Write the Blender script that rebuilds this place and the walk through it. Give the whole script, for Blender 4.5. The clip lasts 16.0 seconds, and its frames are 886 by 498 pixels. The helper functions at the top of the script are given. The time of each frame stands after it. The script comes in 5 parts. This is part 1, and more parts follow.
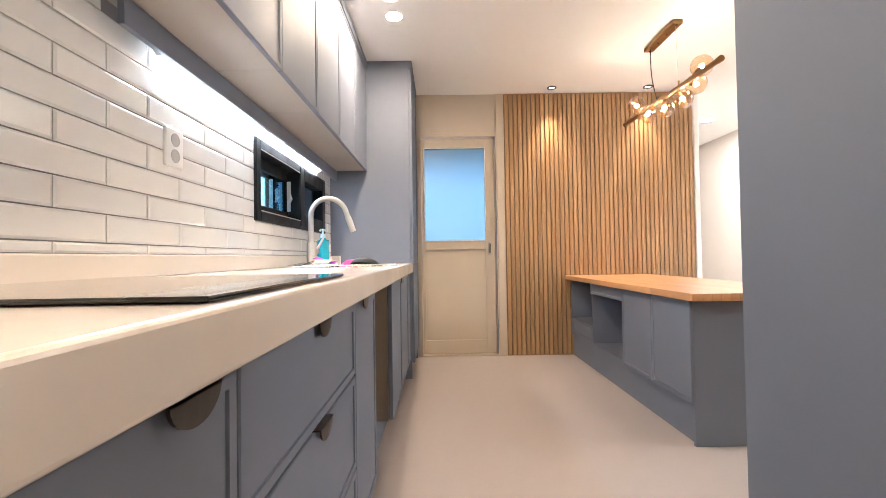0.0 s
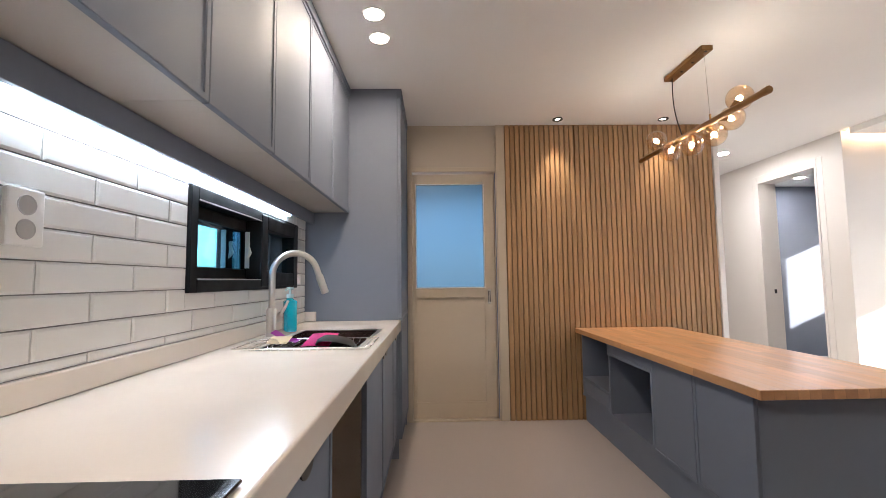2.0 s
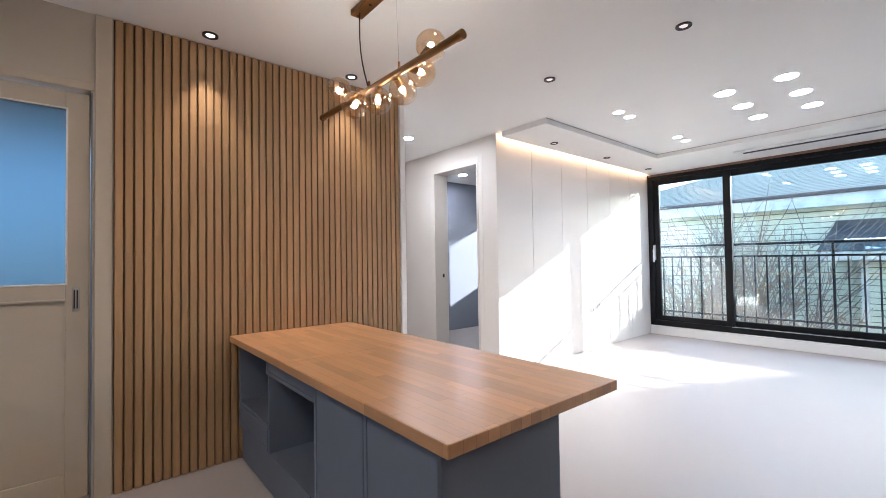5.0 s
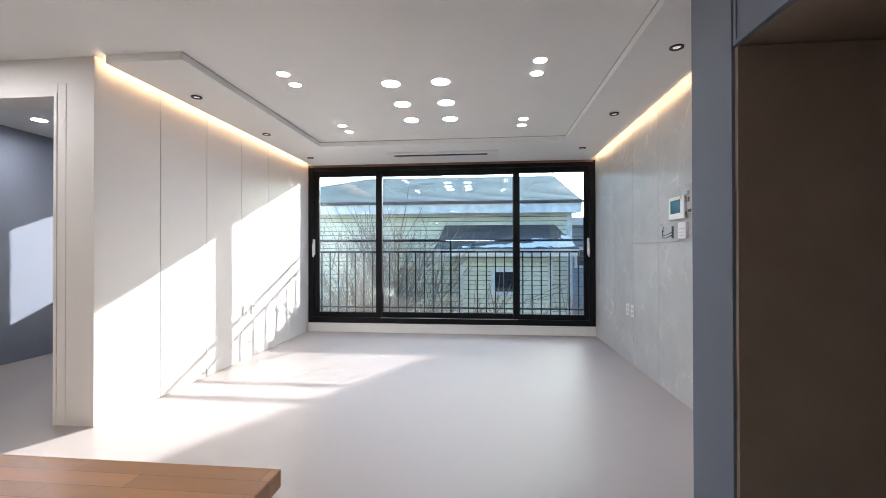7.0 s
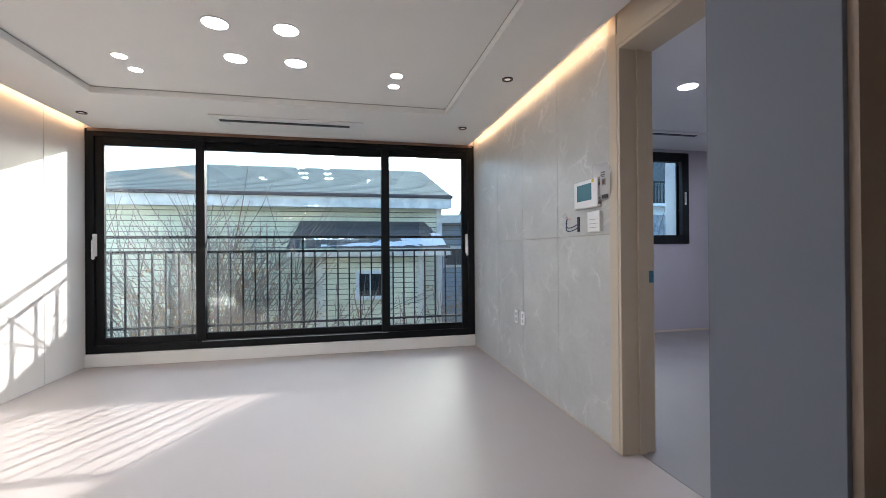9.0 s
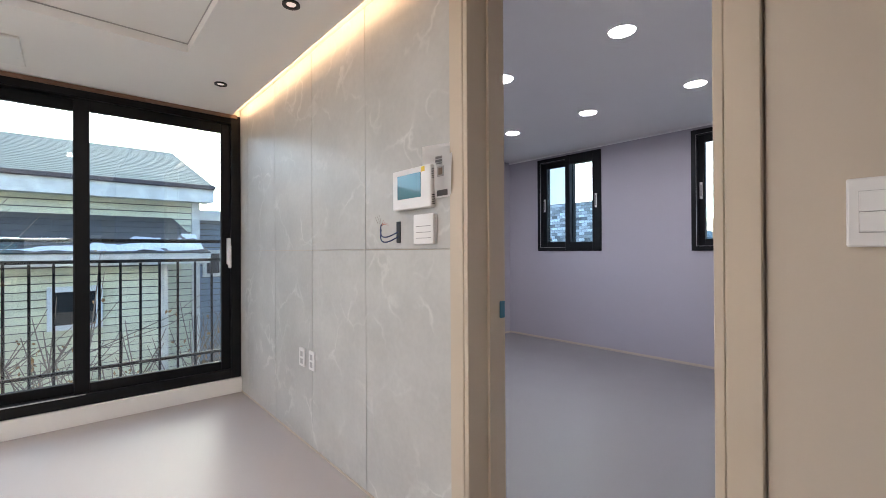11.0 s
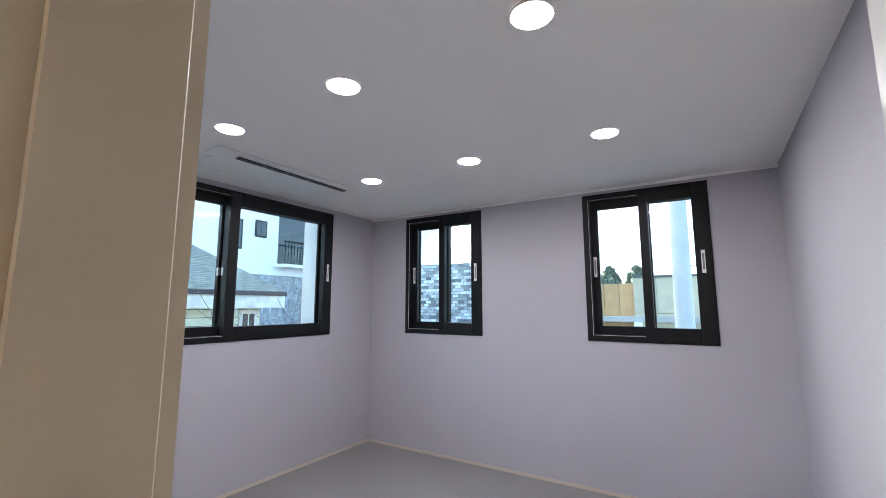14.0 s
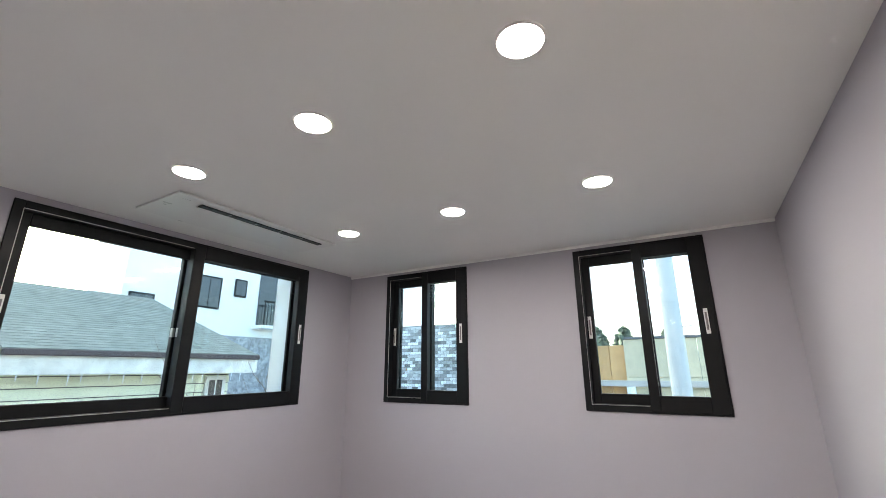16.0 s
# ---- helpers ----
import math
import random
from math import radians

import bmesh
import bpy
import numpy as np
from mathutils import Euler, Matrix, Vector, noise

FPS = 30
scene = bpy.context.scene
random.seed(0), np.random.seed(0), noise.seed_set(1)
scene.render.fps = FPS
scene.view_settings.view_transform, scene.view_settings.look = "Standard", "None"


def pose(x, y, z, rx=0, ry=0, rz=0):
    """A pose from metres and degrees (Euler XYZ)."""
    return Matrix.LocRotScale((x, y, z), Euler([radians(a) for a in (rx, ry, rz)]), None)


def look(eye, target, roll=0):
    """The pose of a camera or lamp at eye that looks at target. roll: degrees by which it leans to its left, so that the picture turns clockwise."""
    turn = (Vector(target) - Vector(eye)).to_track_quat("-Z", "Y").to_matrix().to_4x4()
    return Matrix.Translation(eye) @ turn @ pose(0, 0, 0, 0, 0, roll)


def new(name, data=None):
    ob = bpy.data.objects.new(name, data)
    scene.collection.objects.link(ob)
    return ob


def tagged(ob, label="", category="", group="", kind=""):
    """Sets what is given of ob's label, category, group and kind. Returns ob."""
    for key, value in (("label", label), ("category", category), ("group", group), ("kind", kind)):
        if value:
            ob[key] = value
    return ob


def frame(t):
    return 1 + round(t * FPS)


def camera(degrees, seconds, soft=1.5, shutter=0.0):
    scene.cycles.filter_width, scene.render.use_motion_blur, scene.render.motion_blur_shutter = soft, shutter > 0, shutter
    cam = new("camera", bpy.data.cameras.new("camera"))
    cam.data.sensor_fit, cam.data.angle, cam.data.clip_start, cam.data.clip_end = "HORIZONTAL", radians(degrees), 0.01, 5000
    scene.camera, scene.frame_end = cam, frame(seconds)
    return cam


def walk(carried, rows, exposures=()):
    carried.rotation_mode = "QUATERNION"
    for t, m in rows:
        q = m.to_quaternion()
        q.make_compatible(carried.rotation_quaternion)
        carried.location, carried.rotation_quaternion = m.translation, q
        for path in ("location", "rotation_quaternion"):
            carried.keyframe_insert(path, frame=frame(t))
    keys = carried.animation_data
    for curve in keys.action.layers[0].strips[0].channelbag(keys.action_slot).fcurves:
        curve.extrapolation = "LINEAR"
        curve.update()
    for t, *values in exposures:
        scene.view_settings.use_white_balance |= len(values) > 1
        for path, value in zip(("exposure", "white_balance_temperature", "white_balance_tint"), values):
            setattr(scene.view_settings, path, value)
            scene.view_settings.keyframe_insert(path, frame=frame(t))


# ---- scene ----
cam = camera(92.6, 16.0, soft=0.75)
PATH = [
    (0, (0.824, 0.138, 0.902), (0.839, 2.138, 0.94), -0.9),
    (0.5, (0.814, 0.184, 0.949), (0.832, 2.182, 1.028), -0.9),
    (1, (0.784, 0.294, 0.979), (0.81, 2.29, 1.108), -0.8),
    (1.5, (0.79, 0.428, 1.057), (0.821, 2.423, 1.199), -0.7),
    (2, (0.842, 0.569, 1.109), (0.882, 2.563, 1.258), -0.7),
    (2.5, (0.884, 0.732, 1.106), (0.933, 2.727, 1.235), -0.7),
    (3, (0.913, 0.88, 1.088), (1.058, 2.872, 1.198), -0.7),
    (3.5, (0.96, 0.978, 1.104), (1.315, 2.944, 1.191), -0.9),
    (4, (1.046, 1.079, 1.12), (1.691, 2.971, 1.192), -1.0),
    (4.3, (1.139, 1.152, 1.132), (1.977, 2.967, 1.193), -1.0),
    (4.5, (1.205, 1.201, 1.137), (2.174, 2.95, 1.197), -0.9),
    (5, (1.328, 1.295, 1.142), (2.614, 2.826, 1.19), -0.9),
    (7.3, (2.083, 1.711, 1.114), (4.082, 1.764, 1.123), -0.1),
    (7.7, (2.257, 1.76, 1.101), (4.255, 1.678, 1.106), -0.2),
    (8.2, (2.521, 1.741, 1.098), (4.511, 1.544, 1.101), -0.2),
    (10.3, (3.61, 1.454, 1.15), (5.336, 0.444, 1.154), -0.4),
    (10.5, (3.693, 1.436, 1.158), (5.354, 0.322, 1.159), -0.2),
    (11, (3.888, 1.291, 1.188), (5.392, -0.028, 1.195), -0.3),
    (11.5, (4.055, 1.093, 1.217), (5.448, -0.343, 1.226), -0.2),
    (12, (4.216, 0.908, 1.229), (5.501, -0.625, 1.242), -0.2),
    (12.5, (4.326, 0.698, 1.255), (5.512, -0.912, 1.275), -0.2),
    (13, (4.419, 0.504, 1.307), (5.551, -1.144, 1.356), -0.2),
    (13.3, (4.49, 0.4, 1.356), (5.594, -1.264, 1.464), -0.1),
    (13.6, (4.526, 0.337, 1.409), (5.609, -1.337, 1.574), -0.2),
    (14, (4.581, 0.2, 1.458), (5.635, -1.479, 1.724), 0.0),
    (14.5, (4.637, 0.07, 1.496), (5.649, -1.599, 1.928), 0.0),
    (15, (4.676, -0.006, 1.508), (5.66, -1.672, 2.012), -0.1),
    (16, (4.695, -0.033, 1.473), (5.662, -1.696, 2.019), -0.2),
]
EXPOSURES = [
    (0, 3.0, 6250, 12), (1.5, 2.2, 5950, 11), (3.5, 2.0, 5850, 10), (5, 1.78, 5450, 10), (7.5, 1.16, 5700, 10), (8.2, 1.04, 5700, 10),
    (10.5, 1.47, 6250, 13), (11.5, 1.52, 6250, 13), (12.5, 1.62, 6300, 11), (13.5, 1.8, 6400, 10), (14.5, 1.95, 6600, 6), (16, 1.93, 7300, 6)]
walk(cam, [(t, look(e, g, r)) for t, e, g, r in PATH], EXPOSURES)

# ---- world, sun and exposure ----
SUN_DIR = Vector((2.0, -1.0, 0.853)).normalized()
world = bpy.data.worlds.new("sky")
scene.world = world
world.use_nodes = True
wn = world.node_tree.nodes
sky = wn.new("ShaderNodeTexSky")
sky.sky_type = "NISHITA"
sky.sun_disc = False
sky.sun_elevation = math.asin(SUN_DIR.z)
sky.sun_rotation = math.atan2(SUN_DIR.x, SUN_DIR.y)
sky.air_density, sky.dust_density, sky.ozone_density = 0.7, 3.0, 1.0
wn["Background"].inputs["Strength"].default_value = 0.34
world.node_tree.links.new(sky.outputs["Color"], wn["Background"].inputs["Color"])

sun = new("sun", bpy.data.lights.new("sun", "SUN"))
sun.data.energy, sun.data.angle, sun.data.color = 5.0, radians(0.4), (1.0, 0.93, 0.82)
sun.matrix_world = look(tuple(SUN_DIR * 30), (0, 0, 0))

LIVING_W, OFFSET_W, BED_W, KITCHEN_W = 44.0, 30.0, 60.0, 112.0
COVE_W, LED_W, BULB_W = 3.5, 10.0, 48.0

# ---- mesh helpers ----
def box(bm, x0, x1, y0, y1, z0, z1, bevel=0.0, seg=1):
    m = Matrix.LocRotScale(((x0 + x1) / 2, (y0 + y1) / 2, (z0 + z1) / 2), None, (abs(x1 - x0), abs(y1 - y0), abs(z1 - z0)))
    vs = bmesh.ops.create_cube(bm, size=1.0, matrix=m)["verts"]
    if bevel:
        es = list({e for v in vs for e in v.link_edges})
        bmesh.ops.bevel(bm, geom=es, offset=bevel, segments=seg, affect="EDGES", profile=0.5)
    return bm


def BM():
    return bmesh.new()


def boxed(*a, **k):
    return box(BM(), *a, **k)


def rod(bm, p0, p1, r, seg=12, r2=None):
    p0, p1 = Vector(p0), Vector(p1)
    d = p1 - p0
    m = Matrix.Translation((p0 + p1) / 2) @ d.to_track_quat("Z", "Y").to_matrix().to_4x4()
    bmesh.ops.create_cone(bm, cap_ends=True, segments=seg, radius1=r, radius2=r if r2 is None else r2, depth=d.length, matrix=m)
    return bm


def ball(bm, c, r, u=16, v=10, squash=(1, 1, 1)):
    bmesh.ops.create_uvsphere(bm, u_segments=u, v_segments=v, radius=r, matrix=Matrix.LocRotScale(c, None, squash))
    return bm


def lathe(bm, c, rings, seg=24):
    """Rings of (radius, height) turned about the upright through c."""
    rows = [[bm.verts.new((c[0] + r * math.cos(2 * math.pi * i / seg), c[1] + r * math.sin(2 * math.pi * i / seg), c[2] + h)) for i in range(seg)] for r, h in rings]
    for a, b in zip(rows, rows[1:]):
        for i in range(seg):
            bm.faces.new((a[i], a[(i + 1) % seg], b[(i + 1) % seg], b[i]))
    if rings[0][0] > 1e-4:
        bm.faces.new(rows[0][::-1])
    if rings[-1][0] > 1e-4:
        bm.faces.new(rows[-1])
    return bm


def tube(bm, pts, r, seg=10):
    pts = [Vector(p) for p in pts]
    rows = []
    for i, p in enumerate(pts):
        d = (pts[min(i + 1, len(pts) - 1)] - pts[max(i - 1, 0)]).normalized()
        side = d.cross(Vector((0, 1, 0.01)))
        if side.length < 0.2:
            side = d.cross(Vector((1, 0, 0.01)))
        side.normalize()
        up = side.cross(d)
        rr = r[i] if isinstance(r, (list, tuple)) else r
        rows.append([bm.verts.new(p + rr * (math.cos(2 * math.pi * k / seg) * side + math.sin(2 * math.pi * k / seg) * up)) for k in range(seg)])
    for a, b in zip(rows, rows[1:]):
        for k in range(seg):
            bm.faces.new((a[k], a[(k + 1) % seg], b[(k + 1) % seg], b[k]))
    bm.faces.new(rows[0][::-1])
    bm.faces.new(rows[-1])
    return bm


def front(axis, sign, x0, x1, y0, y1, z0, z1, inset=0.022, depth=0.004, bevel=0.002):
    """A slab whose outer face has a slim raised border."""
    bm = boxed(x0, x1, y0, y1, z0, z1, bevel=bevel)
    f = max(bm.faces, key=lambda f: f.calc_area() * (f.normal[axis] * sign > 0.99))
    bmesh.ops.inset_region(bm, faces=[f], thickness=inset, depth=0)
    bmesh.ops.inset_region(bm, faces=[f], thickness=0.0015, depth=-depth)
    return bm


def mesh_of(name, bm, material, smooth=False):
    bmesh.ops.recalc_face_normals(bm, faces=bm.faces)
    me = bpy.data.meshes.new(name)
    if smooth:
        for f in bm.faces:
            f.smooth = True
        for e in bm.edges:
            if len(e.link_faces) == 2 and e.calc_face_angle(0) > radians(38):
                e.smooth = False
    bm.to_mesh(me)
    bm.free()
    me.materials.append(material)
    return me


def root_of(ob):
    while ob.parent:
        ob = ob.parent
    return ob


def part(name, bm, material, parent, label="", smooth=False):
    o = root_of(parent).location
    bmesh.ops.translate(bm, verts=bm.verts, vec=-o)
    ob = new(name, mesh_of(name, bm, material, smooth))
    ob.parent = parent
    return tagged(ob, label)


def thing(name, at, label, category, group="", kind=""):
    ob = new(name)
    ob.location = at
    ob.empty_display_size = 0.1
    return tagged(ob, label, category, group, kind)


def solo(name, bm, material, label, category, group="", kind="", smooth=False, at=None):
    if at is None:
        co = [v.co for v in bm.verts]
        lo = [min(c[i] for c in co) for i in range(3)]
        hi = [max(c[i] for c in co) for i in range(3)]
        at = ((lo[0] + hi[0]) / 2, (lo[1] + hi[1]) / 2, lo[2])
    bmesh.ops.translate(bm, verts=bm.verts, vec=-Vector(at))
    ob = new(name, mesh_of(name, bm, material, smooth))
    ob.location = at
    return tagged(ob, label, category, group, kind)


def structure(name, bm, material, label, category, smooth=False):
    return solo(name, bm, material, label, category, kind="structure", smooth=smooth)


def holed(axis, a, b, u0, u1, z0, z1, holes=()):
    """A wall from a to b along its thin axis ('x' or 'y'), from u0 to u1 along the other, with openings (u0, u1, z0, z1) cut through."""
    us = sorted({u0, u1, *[h[0] for h in holes], *[h[1] for h in holes]})
    zs = sorted({z0, z1, *[h[2] for h in holes], *[h[3] for h in holes]})
    us = [u for u in us if u0 <= u <= u1]
    zs = [z for z in zs if z0 <= z <= z1]
    solid = lambda i, j: 0 <= i < len(us) - 1 and 0 <= j < len(zs) - 1 and not any(h[0] < (us[i] + us[i + 1]) / 2 < h[1] and h[2] < (zs[j] + zs[j + 1]) / 2 < h[3] for h in holes)
    bm, cache = BM(), {}

    def v(t, u, z):
        key = (t, u, z)
        if key not in cache:
            cache[key] = bm.verts.new((t, u, z) if axis == "x" else (u, t, z))
        return cache[key]

    for i in range(len(us) - 1):
        for j in range(len(zs) - 1):
            if not solid(i, j):
                continue
            p, q, r, s = us[i], us[i + 1], zs[j], zs[j + 1]
            for t in (a, b):
                bm.faces.new((v(t, p, r), v(t, q, r), v(t, q, s), v(t, p, s)))
            for di, dj, e in ((-1, 0, (p, r, p, s)), (1, 0, (q, r, q, s)), (0, -1, (p, r, q, r)), (0, 1, (p, s, q, s))):
                if not solid(i + di, j + dj):
                    bm.faces.new((v(a, e[0], e[1]), v(b, e[0], e[1]), v(b, e[2], e[3]), v(a, e[2], e[3])))
    return bm


# ---- materials ----
def mat(name, base, rough=0.5, metal=0.0, var=0.05, scale=3.0, bump=0.02, bscale=90.0, rvar=0.08, random=0.0, coat=0.0, spec=0.5, stretch=(1, 1, 1), dist=0.002):
    m = bpy.data.materials.new(name)
    m.use_nodes = True
    n, l = m.node_tree.nodes, m.node_tree.links
    p = n["Principled BSDF"]
    tc = n.new("ShaderNodeTexCoord")
    mp = n.new("ShaderNodeMapping")
    mp.inputs["Scale"].default_value = stretch
    l.new(tc.outputs["Object"], mp.inputs["Vector"])
    big = n.new("ShaderNodeTexNoise")
    big.inputs["Scale"].default_value, big.inputs["Detail"].default_value = scale, 6
    fine = n.new("ShaderNodeTexNoise")
    fine.inputs["Scale"].default_value, fine.inputs["Detail"].default_value = bscale, 4
    for t in (big, fine):
        l.new(mp.outputs["Vector"], t.inputs["Vector"])
    both = n.new("ShaderNodeMath")
    both.operation = "MULTIPLY_ADD"
    l.new(fine.outputs["Fac"], both.inputs[0])
    both.inputs[1].default_value = 0.35
    l.new(big.outputs["Fac"], both.inputs[2])
    ramp = n.new("ShaderNodeMapRange")
    l.new(both.outputs[0], ramp.inputs["Value"])
    ramp.inputs["From Min"].default_value, ramp.inputs["From Max"].default_value = 0.4, 0.95
    ramp.inputs["To Min"].default_value, ramp.inputs["To Max"].default_value = 1 - var, 1 + var
    val = ramp.outputs["Result"]
    if random:
        oi = n.new("ShaderNodeObjectInfo")
        rr = n.new("ShaderNodeMapRange")
        l.new(oi.outputs["Random"], rr.inputs["Value"])
        rr.inputs["To Min"].default_value, rr.inputs["To Max"].default_value = 1 - random, 1 + random
        mu = n.new("ShaderNodeMath")
        mu.operation = "MULTIPLY"
        l.new(val, mu.inputs[0])
        l.new(rr.outputs["Result"], mu.inputs[1])
        val = mu.outputs[0]
    sc = n.new("ShaderNodeVectorMath")
    sc.operation = "SCALE"
    sc.inputs[0].default_value = base
    l.new(val, sc.inputs["Scale"])
    l.new(sc.outputs["Vector"], p.inputs["Base Color"])
    rm = n.new("ShaderNodeMapRange")
    l.new(big.outputs["Fac"], rm.inputs["Value"])
    rm.inputs["From Min"].default_value, rm.inputs["From Max"].default_value = 0.3, 0.7
    rm.inputs["To Min"].default_value, rm.inputs["To Max"].default_value = max(0.02, rough - rvar), min(1, rough + rvar)
    l.new(rm.outputs["Result"], p.inputs["Roughness"])
    p.inputs["Metallic"].default_value = metal
    p.inputs["Specular IOR Level"].default_value = spec
    p.inputs["Coat Weight"].default_value = coat
    if bump:
        bp = n.new("ShaderNodeBump")
        bp.inputs["Strength"].default_value, bp.inputs["Distance"].default_value = min(1, bump * 10), dist
        l.new(fine.outputs["Fac"], bp.inputs["Height"])
        l.new(bp.outputs["Normal"], p.inputs["Normal"])
    return m


def glow(name, color, strength):
    m = bpy.data.materials.new(name)
    m.use_nodes = True
    p = m.node_tree.nodes["Principled BSDF"]
    p.inputs["Base Color"].default_value = (0.9, 0.9, 0.9, 1)
    p.inputs["Emission Color"].default_value = (*color, 1)
    p.inputs["Emission Strength"].default_value = strength
    return m


def glass(name, tint=(1, 1, 1), rough=0.0, thin=True, film=0.13):
    m = bpy.data.materials.new(name)
    m.use_nodes = True
    n, l = m.node_tree.nodes, m.node_tree.links
    p = n["Principled BSDF"]
    p.inputs["Base Color"].default_value = (*tint, 1)
    p.inputs["Roughness"].default_value = rough
    p.inputs["Transmission Weight"].default_value = 1.0
    p.inputs["IOR"].default_value = 1.45
    if thin:
        g = n.new("ShaderNodeBsdfGlossy")
        g.inputs["Roughness"].default_value = 0.01
        t = n.new("ShaderNodeBsdfTransparent")
        t.inputs["Color"].default_value = (*tint, 1)
        lwt = n.new("ShaderNodeLayerWeight")
        pw = n.new("ShaderNodeMath")
        pw.operation, pw.inputs[1].default_value = "POWER", 4.0
        f = n.new("ShaderNodeMath")
        f.operation, f.inputs[1].default_value, f.inputs[2].default_value = "MULTIPLY_ADD", 0.8, film
        l.new(lwt.outputs["Facing"], pw.inputs[0])
        l.new(pw.outputs[0], f.inputs[0])
        mx = n.new("ShaderNodeMixShader")
        l.new(f.outputs[0], mx.inputs[0])
        l.new(t.outputs[0], mx.inputs[1])
        l.new(g.outputs[0], mx.inputs[2])
        l.new(mx.outputs[0], n["Material Output"].inputs["Surface"])
    return m


M_FLOOR = mat("floor_vinyl", (0.415, 0.366, 0.340), 0.46, var=0.035, scale=2.2, bump=0.012, bscale=140, rvar=0.05, dist=0.001)
M_CEIL = mat("ceiling_paper", (0.84, 0.835, 0.815), 0.85, var=0.015, scale=2, bump=0.02, bscale=260, dist=0.0006)
M_WHITE = mat("white_panel", (0.80, 0.785, 0.76), 0.55, var=0.012, scale=2, bump=0.012, bscale=220, dist=0.0006)
M_PANEL = mat("pale_wall_panel", (0.72, 0.675, 0.63), 0.5, var=0.015, scale=2, bump=0.012, bscale=220, dist=0.0006)
M_BEIGE = mat("beige_film", (0.55, 0.475, 0.38), 0.48, var=0.02, scale=4, bump=0.015, bscale=160, dist=0.0008)
M_BEIGE_DOOR = mat("beige_door", (0.56, 0.475, 0.365), 0.45, var=0.02, scale=4, bump=0.015, bscale=160, dist=0.0008)
M_CAB = mat("blue_grey_matte", (0.160, 0.180, 0.226), 0.62, var=0.03, scale=3, bump=0.012, bscale=180, dist=0.0006, spec=0.32)
M_TAUPE = mat("taupe_board", (0.37, 0.335, 0.305), 0.55, var=0.03, scale=4, bump=0.012, bscale=160, dist=0.0006)
M_CAB_IN = mat("brown_board", (0.28, 0.225, 0.18), 0.45, var=0.10, scale=6, bump=0.02, bscale=120)
M_BEDWALL = mat("lilac_grey_paper", (0.425, 0.405, 0.445), 0.85, var=0.02, scale=2, bump=0.03, bscale=240, dist=0.0008)
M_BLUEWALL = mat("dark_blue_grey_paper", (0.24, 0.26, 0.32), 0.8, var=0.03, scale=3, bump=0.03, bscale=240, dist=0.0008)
M_FRAME = mat("black_window_frame", (0.0035, 0.004, 0.005), 0.5, var=0.15, scale=12, bump=0.03, bscale=300, dist=0.0005, spec=0.25)
M_GLASS = glass("window_glass", (0.91, 0.995, 0.99), film=0.10)
M_GLASS_BED = glass("bedroom_glass", (0.955, 1.0, 1.0), film=0.025)


def concrete():
    m = mat("grey_stone_panel", (0.485, 0.48, 0.455), 0.38, var=0.13, scale=3.4, bump=0.006, bscale=40, rvar=0.03, random=0.05, dist=0.0008)
    n, l = m.node_tree.nodes, m.node_tree.links
    p = n["Principled BSDF"]
    src = p.inputs["Base Color"].links[0].from_socket
    tc = n.new("ShaderNodeTexCoord")
    warp = n.new("ShaderNodeTexNoise")
    warp.inputs["Scale"].default_value, warp.inputs["Detail"].default_value = 3.0, 5
    l.new(tc.outputs["Object"], warp.inputs["Vector"])
    mv = n.new("ShaderNodeVectorMath")
    mv.operation = "MULTIPLY_ADD"
    l.new(warp.outputs["Color"], mv.inputs[0])
    mv.inputs[1].default_value = (0.7, 0.7, 0.7)
    l.new(tc.outputs["Object"], mv.inputs[2])
    w = n.new("ShaderNodeTexVoronoi")
    w.feature = "DISTANCE_TO_EDGE"
    w.inputs["Scale"].default_value = 3.2
    l.new(mv.outputs["Vector"], w.inputs["Vector"])
    r = n.new("ShaderNodeMapRange")
    r.inputs["From Min"].default_value, r.inputs["From Max"].default_value = 0.0, 0.06
    r.inputs["To Min"].default_value, r.inputs["To Max"].default_value = 1.0, 0.0
    l.new(w.outputs["Distance"], r.inputs["Value"])
    k = n.new("ShaderNodeTexNoise")
    k.inputs["Scale"].default_value = 4.0
    l.new(tc.outputs["Object"], k.inputs["Vector"])
    km = n.new("ShaderNodeMapRange")
    km.inputs["From Min"].default_value, km.inputs["From Max"].default_value = 0.44, 0.70
    km.inputs["To Max"].default_value = 0.32
    l.new(k.outputs["Fac"], km.inputs["Value"])
    mu = n.new("ShaderNodeMath")
    mu.operation = "MULTIPLY"
    l.new(r.outputs["Result"], mu.inputs[0])
    l.new(km.outputs["Result"], mu.inputs[1])
    ad = n.new("ShaderNodeMath")
    ad.operation, ad.inputs[1].default_value, ad.inputs[2].default_value = "MULTIPLY_ADD", 0.9, 1.0
    l.new(mu.outputs[0], ad.inputs[0])
    ve = n.new("ShaderNodeVectorMath")
    ve.operation = "SCALE"
    l.new(src, ve.inputs[0])
    l.new(ad.outputs[0], ve.inputs["Scale"])
    l.new(ve.outputs["Vector"], p.inputs["Base Color"])
    return m


M_STONE = concrete()
M_TILE = mat("white_gloss_tile", (0.70, 0.685, 0.66), 0.14, var=0.02, scale=4, bump=0.006, bscale=14, rvar=0.03, random=0.02, dist=0.002)
M_GROUT = mat("grout", (0.20, 0.19, 0.185), 0.9, var=0.1, scale=20, bump=0.05, bscale=300)


